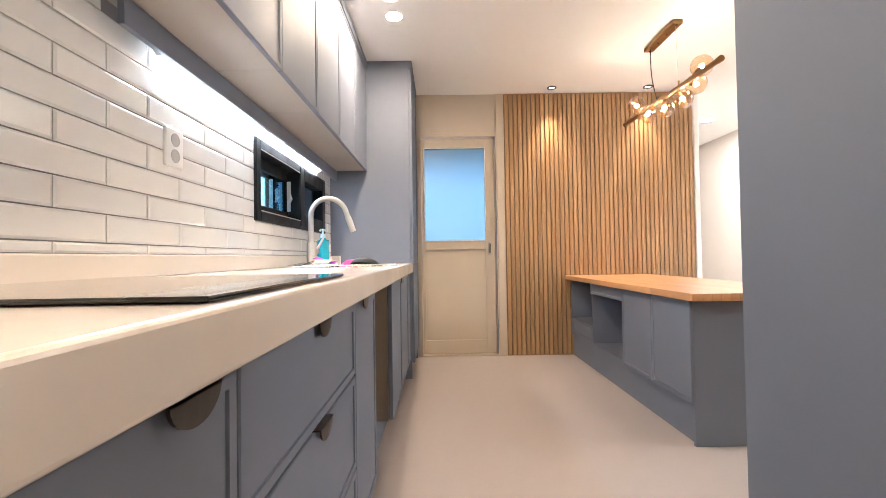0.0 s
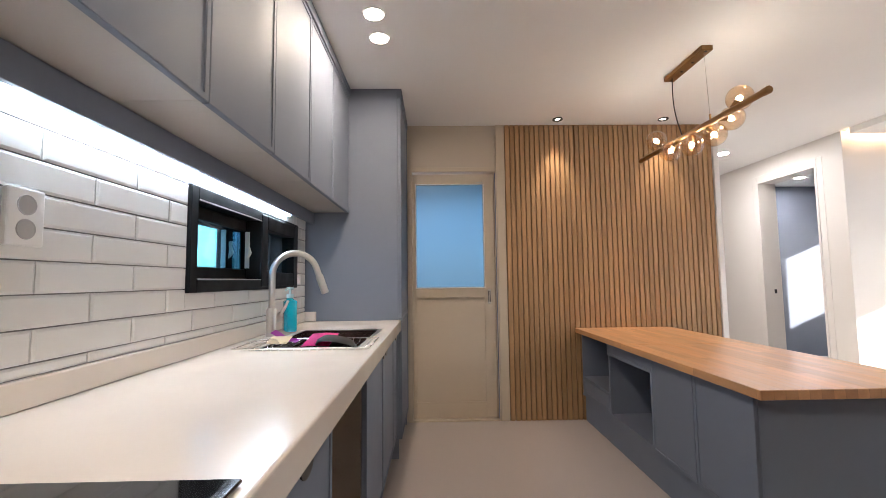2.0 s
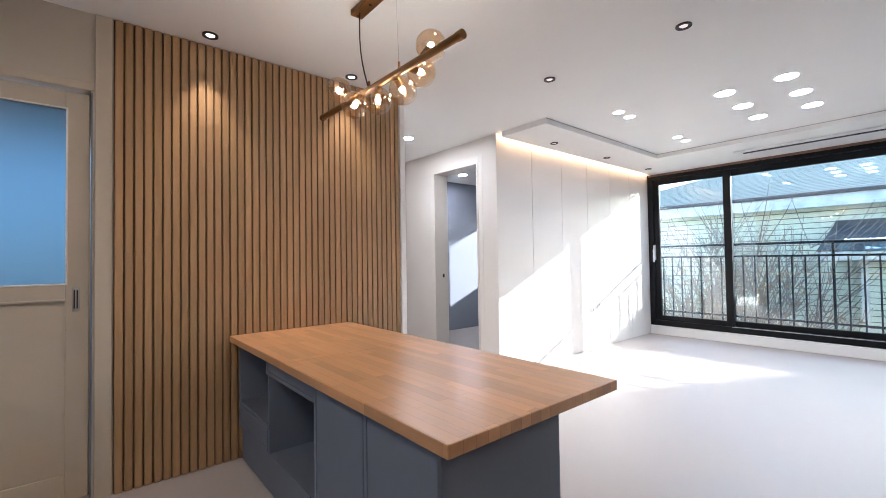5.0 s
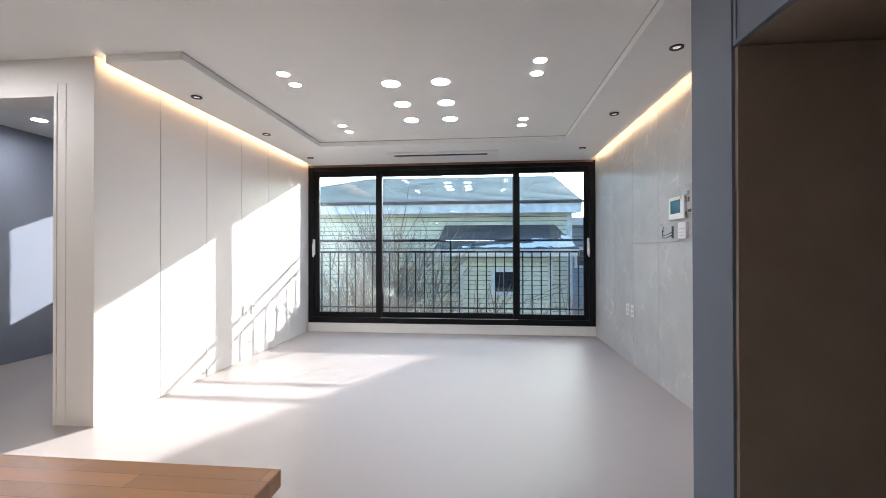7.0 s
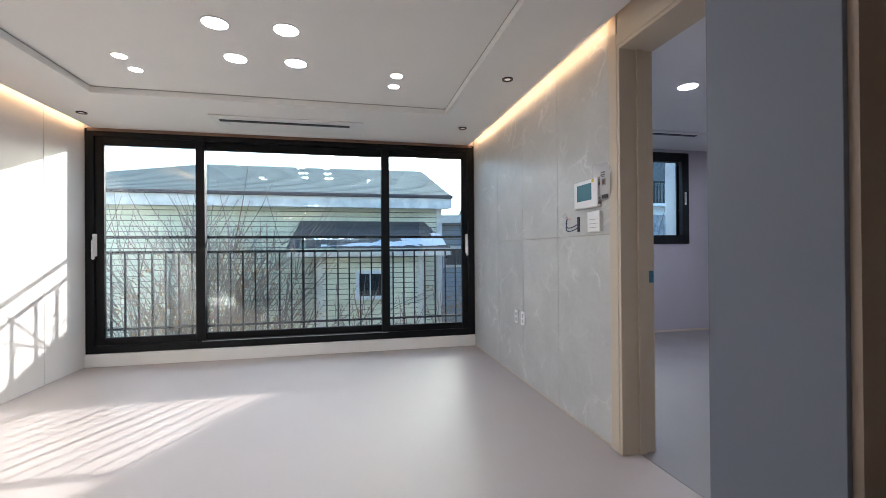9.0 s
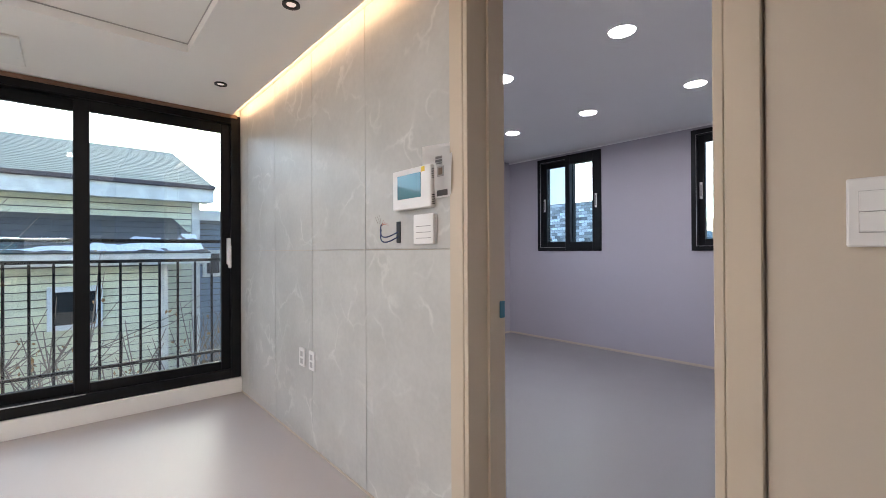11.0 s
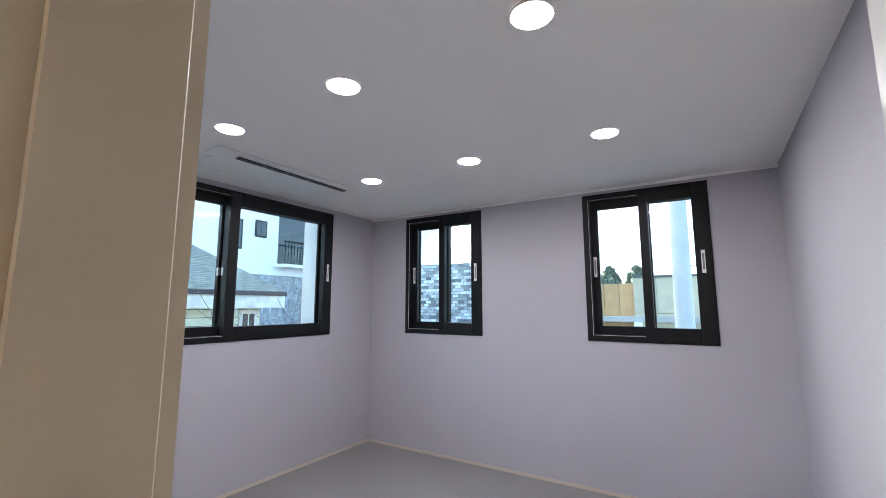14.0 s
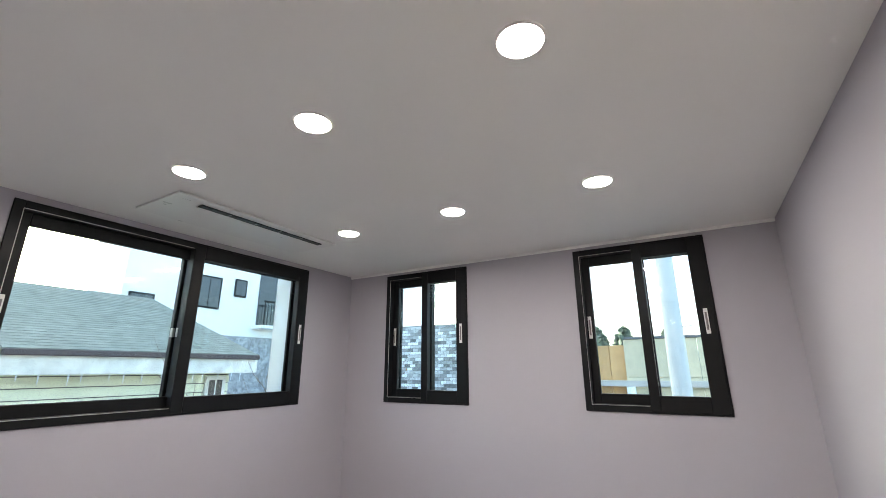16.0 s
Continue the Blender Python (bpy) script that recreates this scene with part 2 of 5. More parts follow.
def slat_wood():
    m = mat("oak_slat", (0.40, 0.235, 0.110), 0.55, var=0.16, scale=3, bump=0.02, bscale=26, random=0.10, stretch=(14, 14, 0.6), dist=0.0008)
    return m


M_SLAT = slat_wood()
M_SLAT_BACK = mat("dark_slat_backing", (0.20, 0.122, 0.066), 0.8, var=0.1)


def butcher():
    m = mat("butcher_block", (0.60, 0.325, 0.155), 0.34, var=0.10, scale=3, bump=0.012, bscale=30, rvar=0.06, stretch=(14, 1.2, 14), dist=0.0006)
    n, l = m.node_tree.nodes, m.node_tree.links
    p = n["Principled BSDF"]
    src = p.inputs["Base Color"].links[0].from_socket
    tc = n.new("ShaderNodeTexCoord")
    mp = n.new("ShaderNodeMapping")
    mp.inputs["Rotation"].default_value = (0, 0, radians(90))
    l.new(tc.outputs["Object"], mp.inputs["Vector"])
    b = n.new("ShaderNodeTexBrick")
    b.inputs["Scale"].default_value = 1.0
    b.inputs["Brick Width"].default_value, b.inputs["Row Height"].default_value = 0.36, 0.042
    b.inputs["Mortar Size"].default_value = 0.0006
    b.inputs["Bias"].default_value = 0.0
    b.offset = 0.37
    b.inputs["Color1"].default_value = (0.85, 0.84, 0.82, 1)
    b.inputs["Color2"].default_value = (1.14, 1.12, 1.08, 1)
    b.inputs["Mortar"].default_value = (0.6, 0.55, 0.5, 1)
    l.new(mp.outputs["Vector"], b.inputs["Vector"])
    mx = n.new("ShaderNodeMix")
    mx.data_type, mx.blend_type = "RGBA", "MULTIPLY"
    mx.inputs["Factor"].default_value = 1.0
    l.new(src, mx.inputs["A"])
    l.new(b.outputs["Color"], mx.inputs["B"])
    l.new(mx.outputs["Result"], p.inputs["Base Color"])
    return m


M_BUTCHER = butcher()
M_COUNTER = mat("ivory_solid_surface", (0.69, 0.62, 0.545), 0.19, var=0.012, scale=5, bump=0.004, bscale=90, rvar=0.04, dist=0.0005)
M_STEEL = mat("brushed_steel", (0.55, 0.53, 0.50), 0.36, metal=1.0, var=0.06, scale=8, bump=0.012, bscale=160, dist=0.0004)
M_DARKSTEEL = mat("dark_sink_steel", (0.26, 0.18, 0.165), 0.17, metal=0.9, var=0.08, scale=8, bump=0.01)
M_BLACKGLASS = mat("black_ceramic_glass", (0.008, 0.008, 0.009), 0.06, var=0.1, bump=0, rvar=0.02, coat=0.5)
M_BRONZE = mat("dark_bronze", (0.05, 0.042, 0.036), 0.42, metal=0.6, var=0.12, scale=14, bump=0.015)
M_BRASS = mat("antique_brass", (0.30, 0.175, 0.075), 0.38, metal=1.0, var=0.12, scale=10, bump=0.012, bscale=120, dist=0.0004)
M_BLACK = mat("black_plastic", (0.012, 0.012, 0.013), 0.45, var=0.1, scale=20, bump=0.02)
M_PLASTIC = mat("white_plastic", (0.78, 0.77, 0.75), 0.35, var=0.015, scale=10, bump=0.008, bscale=200, dist=0.0004)
M_HOODGREY = mat("grip_grey", (0.23, 0.22, 0.21), 0.4, metal=0.3, var=0.06)
M_DISC_WARM = glow("warm_diffuser", (1.0, 0.80, 0.60), KITCHEN_W)
M_DISC_OFF = glow("soft_warm_diffuser", (1.0, 0.84, 0.72), OFFSET_W)
M_DISC_WHITE = glow("white_diffuser", (0.95, 0.97, 1.0), LIVING_W)
M_DISC_HALL = glow("hall_diffuser", (1.0, 0.93, 0.86), KITCHEN_W * 1.6)
M_DISC_BED = glow("bedroom_diffuser", (0.97, 0.95, 1.0), BED_W)
M_COVE = glow("cove_led", (1.0, 0.60, 0.31), COVE_W)
M_LED = glow("cool_led", (0.82, 0.92, 1.0), LED_W)
M_BULB = glow("warm_filament", (1.0, 0.86, 0.68), BULB_W)
M_SPOTLENS = glow("spot_lens", (1.0, 0.85, 0.68), 3.0)
M_SPOTDIM = glow("dim_spot_lens", (1.0, 0.72, 0.55), 0.25)

# ---- large structure ----
KC, BC, SOF = 2.39, 2.44, 2.338       # ceilings: kitchen and living, bedroom, soffit
FY, SY, NY = 4.0, 0.205, 4.155         # slat wall, south living wall, white panel wall
EX, BX = 7.75, 7.845                   # east faces: living, bedroom
BW, BS, BN = 4.118, -3.465, 0.03       # bedroom west, south, north faces
HX = 4.453                             # hall wall
HN, BLN = 7.0, 6.45                    # hall end, blue room north wall
DOOR = (4.178, 5.0)                    # bedroom doorway

fl = BM()
box(fl, -0.3, 8.05, -3.7, 7.3, -0.2, 0.0)
structure("floor", fl, M_FLOOR, "pale beige-grey sheet vinyl floor with soft sheen", "floor")
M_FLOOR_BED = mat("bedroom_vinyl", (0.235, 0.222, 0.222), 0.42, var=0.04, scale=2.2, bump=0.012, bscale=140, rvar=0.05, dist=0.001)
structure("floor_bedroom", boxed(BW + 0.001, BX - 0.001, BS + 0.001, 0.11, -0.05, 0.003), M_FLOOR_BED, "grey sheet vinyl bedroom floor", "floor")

cl = BM()
box(cl, -0.3, 8.05, SY - 0.1, 7.3, KC, KC + 0.2)
box(cl, -0.3, 3.9, -1.3, SY - 0.1, KC, KC + 0.2)
structure("ceiling", cl, M_CEIL, "white papered flat ceiling", "ceiling")
structure("ceiling_bedroom", boxed(3.9, 8.1, -3.75, SY - 0.1, BC, BC + 0.145), M_CEIL, "white papered bedroom ceiling", "ceiling")
# lowered border round the living room, with slots left for cove light
for nm, ex in (("ceiling_soffit_north", (4.45, EX, 3.56, NY - 0.07)), ("ceiling_soffit_south", (4.0, EX, SY + 0.07, 0.785)), ("ceiling_soffit_east", (6.69, EX - 0.04, 0.785, 3.56))):
    structure(nm, boxed(*ex, SOF, KC - 0.001), M_CEIL, "white lowered ceiling border with a cove light slot", "ceiling")

KWIN = (2.004, 3.118, 1.078, 1.450)
structure("wall_kitchen_west", holed("x", -0.16, 0.0, -1.2, 4.3, 0, KC, [KWIN]), M_GROUT, "kitchen wall behind tile, papered and grouted", "wall")
structure("wall_kitchen_south", boxed(0.0, 1.33, -1.2, -1.05, 0, KC), M_WHITE, "plain white kitchen end wall", "wall")
structure("wall_kitchen_niche", boxed(1.33, 3.74, SY - 0.1, SY, 0, KC), M_BEIGE, "beige wall behind fridge niche", "wall")
structure("wall_kitchen_side", boxed(1.33, 1.43, -1.05, SY - 0.1, 0, KC), M_WHITE, "plain white kitchen side wall", "wall")
KDOOR = (0.641, 1.35, 0.0, 2.02)
structure("wall_slat", holed("y", FY, FY + 0.16, 0.0, 3.2, 0, KC, [KDOOR]), M_BEIGE, "beige film-faced kitchen end wall", "wall")
structure("wall_hall_east", holed("x", HX, HX + 0.17, NY + 0.0125, HN, 0, KC, [(4.428, 5.17, 0, 2.16)]), M_PANEL, "pale film-faced hall wall with doorway", "wall")
structure("wall_hall_north", boxed(3.2, HX, HN, HN + 0.15, 0, KC), M_PANEL, "pale hall end wall", "wall")
structure("wall_hall_west", boxed(3.05, 3.2, FY + 0.16, HN + 0.15, 0, KC), M_PANEL, "pale hall side wall", "wall")
# Dark backing, so the panel joints read as dark lines.
structure("wall_north", boxed(HX + 0.1705, EX, NY + 0.012, NY + 0.16, 0, KC), M_GROUT, "dark grout-coloured wall behind living room panels", "wall")
BLW = (5.33, 6.40, 1.12, 2.32)
structure("wall_east", holed("x", EX, EX + 0.2, SY - 0.1, BLN + 0.2, 0, KC, [(SY + 0.001, NY + 0.001, 0.125, SOF), BLW]), M_WHITE, "white window wall", "wall")
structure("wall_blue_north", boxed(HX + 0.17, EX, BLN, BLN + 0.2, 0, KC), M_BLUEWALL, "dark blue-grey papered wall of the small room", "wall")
structure("wall_south", holed("y", BN, SY - 0.012, 3.74, EX + 0.2, 0, KC, [(DOOR[0], DOOR[1], 0, 2.21)]), M_BEIGE, "beige wall between living room and bedroom", "wall")
S1, S2 = (6.437, 7.352, 1.173, 2.393), (4.543, 5.461, 1.173, 2.393)
E1 = (-2.85, -0.722, 1.175, 2.397)
structure("wall_bedroom_north", holed("y", BN - 0.008, BN - 0.001, BW, BX, 0, BC, [(DOOR[0], DOOR[1], 0, 2.21)]), M_BEDWALL, "lilac-grey papered bedroom wall with doorway", "wall")
structure("wall_bedroom_south", holed("y", BS - 0.2, BS, BW - 0.2, BX + 0.2, 0, BC, [S1, S2]), M_BEDWALL, "lilac-grey papered bedroom wall with two windows", "wall")
structure("wall_bedroom_east", holed("x", BX, BX + 0.2, BS, BN, 0, BC, [E1]), M_BEDWALL, "lilac-grey papered bedroom wall with wide window", "wall")
structure("wall_bedroom_west", boxed(BW - 0.2, BW, BS, BN - 0.008, 0, BC), M_BEDWALL, "plain lilac-grey papered bedroom wall", "wall")
# utility room behind the kitchen door
structure("wall_utility", holed("y", 5.2, 5.35, -0.25, 3.05, 0, KC, [(0.2, 1.8, 0.9, 2.1)]), M_WHITE, "white utility room wall", "wall")
structure("wall_utility_west", boxed(-0.25, 0.0, 4.3, 5.2, 0, KC), M_WHITE, "white utility room side wall", "wall")
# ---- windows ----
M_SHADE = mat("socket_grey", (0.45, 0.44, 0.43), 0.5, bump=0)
def sash(win, axis, t0, t1, u0, u1, z0, z1, w, pane_material=None, w_high=None, w_z=None):
    """A sliding sash: one frame and one pane, under the window. w_high: the stile at u1; w_z: the rails."""
    wh, wz = w_high or w, w_z or w
    bm = BM()
    def bar(ua, ub, za, zb):
        a = (t0, t1, ua, ub, za, zb) if axis == "x" else (ua, ub, t0, t1, za, zb)
        box(bm, *a, bevel=0.004)
    bar(u0, u0 + w, z0, z1); bar(u1 - wh, u1, z0, z1)
    bar(u0 + w, u1 - wh, z0, z0 + wz); bar(u0 + w, u1 - wh, z1 - wz, z1)
    s = part("sash", bm, M_FRAME, win)
    tm = (t0 + t1) / 2
    ends = (u0 + w - 0.004, u1 - wh + 0.004)
    zs = (z0 + wz - 0.004, z1 - wz + 0.004)
    g = boxed(tm - 0.003, tm + 0.003, *ends, *zs) if axis == "x" else boxed(*ends, tm - 0.003, tm + 0.003, *zs)
    p = part("pane", g, pane_material or M_GLASS, s)
    p.visible_shadow = False
    return s


def outer_frame(win, axis, t0, t1, u0, u1, z0, z1, w):
    bm = BM()
    for ua, ub, za, zb in ((u0, u0 + w, z0, z1), (u1 - w, u1, z0, z1), (u0 + w, u1 - w, z0, z0 + w), (u0 + w, u1 - w, z1 - w, z1)):
        a = (t0, t1, ua, ub, za, zb) if axis == "x" else (ua, ub, t0, t1, za, zb)
        box(bm, *a, bevel=0.003)
    return part("window_frame", bm, M_FRAME, win)


win = thing("window_1", (EX, 2.18, 0.125), "wide black-framed sliding window with three panes", "window", kind="structure")
outer_frame(win, "x", EX - 0.012, EX + 0.17, SY + 0.002, NY - 0.001, 0.126, SOF - 0.003, 0.075)
Z0, Z1 = 0.185, SOF - 0.07
sash(win, "x", EX + 0.02, EX + 0.06, 3.10, NY - 0.065, Z0, Z1, 0.085)
sash(win, "x", EX + 0.075, EX + 0.115, 1.20, 3.19, Z0, Z1, 0.085)
sash(win, "x", EX + 0.02, EX + 0.06, SY + 0.06, 1.28, Z0, Z1, 0.085)
for y in (4.075, 0.30):
    h = BM()
    box(h, EX - 0.02, EX + 0.02, y - 0.013, y + 0.013, 1.08, 1.30, bevel=0.005)
    box(h, EX - 0.05, EX - 0.02, y - 0.010, y + 0.010, 1.05, 1.24, bevel=0.006)
    part("handle", h, M_PLASTIC, win, "white window handle")
part("track_strip", boxed(EX - 0.014, EX + 0.0, 1.22, 3.12, 0.198, 0.203), M_SHADE, win, "thin pale track strip")
# Thin brown strip along the window head, just under the soffit.
part("head_trim", boxed(EX - 0.03, EX - 0.0125, SY + 0.03, NY - 0.03, SOF - 0.028, SOF - 0.001, bevel=0.001), mat("brown_head_strip", (0.19, 0.105, 0.068), 0.5, var=0.08), win, "brown strip along the window head")
part("window_sill", boxed(EX - 0.03, EX + 0.0, SY + 0.002, NY - 0.001, 0.0, 0.122, bevel=0.003), M_WHITE, win, "white sill board under the window")


def bedroom_window(name, axis, t, sign, u0, u1, z0, z1, split, label, stile):
    c = (t, (u0 + u1) / 2, z0) if axis == "x" else ((u0 + u1) / 2, t, z0)
    w = thing(name, c, label, "window", kind="structure")
    a, b = sorted((t - sign * 0.012, t + sign * 0.16))
    outer_frame(w, axis, a, b, u0, u1, z0, z1, 0.05)
    def at(d0, d1):
        return sorted((t + sign * d0, t + sign * d1))
    sash(w, axis, *at(-0.017, 0.045), u0 + 0.012, split + 0.018, z0 + 0.012, z1 - 0.012, 0.10, M_GLASS_BED, stile, 0.105)
    sash(w, axis, *at(0.055, 0.095), split - 0.055, u1 - 0.046, z0 + 0.046, z1 - 0.046, 0.06, M_GLASS_BED, None, 0.075)
    # outer pair of the double window
    sash(w, axis, *at(0.105, 0.13), u0 + 0.046, split + 0.02, z0 + 0.046, z1 - 0.046, 0.045, M_GLASS_BED, None, 0.06)
    sash(w, axis, *at(0.132, 0.157), split - 0.03, u1 - 0.046, z0 + 0.046, z1 - 0.046, 0.045, M_GLASS_BED, None, 0.06)
    tk = at(-0.0135, 0.0)
    for ua, ub, za, zb in ((split + 0.02, u1 - 0.046, z1 - 0.049, z1 - 0.0455), (split + 0.02, u1 - 0.046, z0 + 0.0455, z0 + 0.049), (u1 - 0.049, u1 - 0.0455, z0 + 0.049, z1 - 0.049)):
        part("track_strip", boxed(*((*tk, ua, ub, za, zb) if axis == "x" else (ua, ub, *tk, za, zb))), M_SHADE, w, "thin pale track strip")
    zm = (z0 + z1) / 2
    for u, d in ((u0 + 0.062, at(-0.0215, -0.0165)), (u1 - 0.072, at(0.049, 0.0545))):
        for du, h, m, e in ((0.013, 0.085, M_PLASTIC, 0.0), (0.006, 0.06, M_HOODGREY, 0.0016)):
            dd = (d[0] - (e if sign > 0 else -0.0), d[1] + (e if sign < 0 else 0.0))
            box_a = (*dd, u - du, u + du, zm - h, zm + h) if axis == "x" else (u - du, u + du, *dd, zm - h, zm + h)
            part("pull", boxed(*box_a, bevel=0.001), m, w, "pale finger pull with a recessed grip")
    for u, d in ((split - 0.004, at(0.046, 0.07)), (split + 0.006, at(0.096, 0.12))):
        lk = (*d, u + 0.002, u + 0.024, zm - 0.085, zm - 0.02) if axis == "x" else (u + 0.002, u + 0.024, *d, zm - 0.085, zm - 0.02)
        part("latch", boxed(*lk, bevel=0.005, seg=2), M_STEEL, w, "small metal latch")
    return w


bedroom_window("window_2", "y", BS, -1, *S1, 6.905, "black-framed two-pane sliding bedroom window", 0.065)
bedroom_window("window_3", "y", BS, -1, *S2, 5.005, "black-framed two-pane sliding bedroom window", 0.065)
w4 = bedroom_window("window_4", "x", BX, 1, *E1, -1.755, "wide black-framed sliding bedroom window", 0.085)
part("outer_reveal", boxed(BX + 0.162, BX + 0.36, E1[0] + 0.012, E1[0] + 0.06, E1[2], E1[3]), M_WHITE, w4, "pale painted outer reveal")
kw = thing("window_5", (0, 2.6, KWIN[2]), "low black-framed sliding kitchen window", "window", kind="structure")
outer_frame(kw, "x", -0.155, 0.022, KWIN[0], KWIN[1], KWIN[2], KWIN[3], 0.045)
sash(kw, "x", -0.085, -0.055, KWIN[0] + 0.046, 2.645, KWIN[2] + 0.046, KWIN[3] - 0.046, 0.05)
sash(kw, "x", -0.05, 0.026, 2.585, KWIN[1] - 0.012, KWIN[2] + 0.012, KWIN[3] - 0.012, 0.072)
sash(kw, "x", -0.15, -0.122, KWIN[0] + 0.046, 2.555, KWIN[2] + 0.046, KWIN[3] - 0.046, 0.05)
sash(kw, "x", -0.15, -0.122, 2.82, KWIN[1] - 0.046, KWIN[2] + 0.046, KWIN[3] - 0.046, 0.03)
dark = [sash(kw, "x", -0.118, -0.09, 2.49, 2.85, KWIN[2] + 0.046, KWIN[3] - 0.046, 0.05)]
for za, zb in ((KWIN[3] - 0.050, KWIN[3] - 0.0445), (KWIN[2] + 0.0445, KWIN[2] + 0.049)):
    part("track_strip", boxed(0.0215, 0.0235, KWIN[0] + 0.046, 2.584, za, zb), M_SHADE, kw, "thin pale track strip")
for x, y in ((-0.053, 2.5835), (-0.118, 2.4885)):
    part("seal_strip", boxed(x, x + 0.02, y - 0.004, y + 0.001, KWIN[2] + 0.10, KWIN[3] - 0.10), M_PLASTIC, kw, "pale brush seal on the sash edge")
for x, y in ((-0.098, 2.505), (-0.048, 2.578)):
    l = tube(BM(), [(x + 0.012, y + 0.016, 1.286), (x + 0.014, y + 0.010, 1.297), (x + 0.014, y - 0.002, 1.296), (x + 0.013, y - 0.005, 1.284), (x + 0.012, y + 0.004, 1.270), (x + 0.014, y + 0.006, 1.252), (x + 0.012, y - 0.002, 1.236), (x + 0.008, y - 0.008, 1.222)], [0.004, 0.006, 0.006, 0.006, 0.008, 0.012, 0.009, 0.004], 10)
    part("latch", l, M_PLASTIC, kw, "pale metal crescent latch", smooth=True)
M_CYAN = glass("tinted_kitchen_glass", (0.74, 0.93, 0.97))
for s in kw.children_recursive:
    if s.name.startswith("pane"):
        s.data.materials[0] = M_CYAN
# A dark reflection is put into this sash's glass as tint.
M_REFLECT_DARK = glass("dark_reflection_glass", (0.16, 0.26, 0.32))
for d in dark:
    for s in d.children:
        s.data.materials[0] = M_REFLECT_DARK
bw = thing("window_6", (EX, 5.86, 1.12), "black-framed window of the small room", "window", kind="structure")
outer_frame(bw, "x", EX, EX + 0.15, *BLW, 0.06)
sash(bw, "x", EX + 0.03, EX + 0.07, BLW[0] + 0.05, 5.90, BLW[2] + 0.05, BLW[3] - 0.05, 0.06)
sash(bw, "x", EX + 0.08, EX + 0.12, 5.84, BLW[1] - 0.05, BLW[2] + 0.05, BLW[3] - 0.05, 0.06)

# ---- island ----
isl = thing("kitchen_island", (2.25, 3.07, 0), "blue-grey island cabinet with open shelves and doors", "kitchen island")
IX0, IX1, IY0, IY1, IT = 2.005, 2.49, 2.13, 3.972, 0.683
part("plinth", boxed(IX0 + 0.02, IX1 - 0.01, IY0 + 0.018, IY1, 0, 0.195), M_CAB, isl)
part("end_panel", boxed(IX0 - 0.004, IX1, IY0 - 0.018, IY0, 0, IT, bevel=0.0015), M_CAB, isl)
part("back_panel", boxed(IX1 - 0.018, IX1 + 0.004, IY0 + 0.002, IY1, 0, IT, bevel=0.0015), M_CAB, isl)
for y in (IY1 - 0.030, 3.43, 2.84):
    part("upright", boxed(IX0, IX1 - 0.062, y, y + 0.018, 0.214, IT), M_CAB, isl)
part("bottom_board", boxed(IX0, IX1 - 0.02, IY0 + 0.002, IY1, 0.197, 0.213), M_CAB, isl)
part("inner_back", boxed(IX1 - 0.06, IX1 - 0.02, IY0 + 0.002, IY1, 0.214, IT), M_CAB, isl)
part("shelf", boxed(IX0 + 0.003, IX1 - 0.062, 3.45, IY1 - 0.032, 0.33, 0.345), M_CAB, isl)
part("drawer", front(0, -1, IX0 - 0.016, IX0 + 0.004, 2.862, 3.428, 0.60, 0.68), M_CAB, isl)
part("drawer", front(0, -1, IX0 - 0.004, IX0 + 0.012, 3.452, 3.938, 0.215, 0.328), M_CAB, isl)
part("door", front(0, -1, IX0 - 0.018, IX0 - 0.001, 2.485, 2.858, 0.2, IT - 0.004), M_CAB, isl)
part("door", front(0, -1, IX0 - 0.018, IX0 - 0.001, 2.115, 2.480, 0.2, IT - 0.004), M_CAB, isl)
iw = thing("island_worktop", (2.34, 3.0, IT), "oiled butcher-block wood worktop in two joined boards", "worktop")
part("board", boxed(1.955, 2.722, 2.036, 3.078, IT + 0.001, 0.719, bevel=0.003, seg=2), M_BUTCHER, iw)
part("board", boxed(1.957, 2.722, 3.0785, 3.973, IT + 0.001, 0.7188, bevel=0.003, seg=2), M_BUTCHER, iw)

# ---- kitchen run ----
cw = BM()
CX, CZ, CT = 0.622, 0.86, 0.068
HOLE = (0.165, 0.555, 2.17, 2.79)
xs_, ys_ = (0.0, HOLE[0], HOLE[1], CX), (-0.62, HOLE[2], HOLE[3], 3.305)
vt = {}
for zi, z in enumerate((CZ - CT, CZ)):
    for xi, x in enumerate(xs_):
        for yi, y in enumerate(ys_):
            vt[zi, xi, yi] = cw.verts.new((x, y, z))
for xi in range(3):
    for yi in range(3):
        if (xi, yi) != (1, 1):
            for zi in (0, 1):
                cw.faces.new([vt[zi, xi + p, yi + q] for p, q in ((0, 0), (1, 0), (1, 1), (0, 1))])
for k in range(3):
    for e in ((0, k, 0, k + 1), (3, k, 3, k + 1), (k, 0, k + 1, 0), (k, 3, k + 1, 3)):
        cw.faces.new((vt[0, e[0], e[1]], vt[0, e[2], e[3]], vt[1, e[2], e[3]], vt[1, e[0], e[1]]))
for e in ((1, 1, 2, 1), (2, 1, 2, 2), (2, 2, 1, 2), (1, 2, 1, 1)):
    cw.faces.new((vt[0, e[0], e[1]], vt[0, e[2], e[3]], vt[1, e[2], e[3]], vt[1, e[0], e[1]]))
edge = [e for e in cw.edges if all(abs(v.co.x - CX) < 1e-5 for v in e.verts) and abs(e.verts[0].co.z - e.verts[1].co.z) < 1e-5]
bmesh.ops.recalc_face_normals(cw, faces=cw.faces)
bmesh.ops.bevel(cw, geom=edge, offset=0.006, segments=3, affect="EDGES", profile=0.5)
wt = solo("kitchen_worktop", cw, M_COUNTER, "ivory solid-surface worktop with rounded front edge", "worktop")
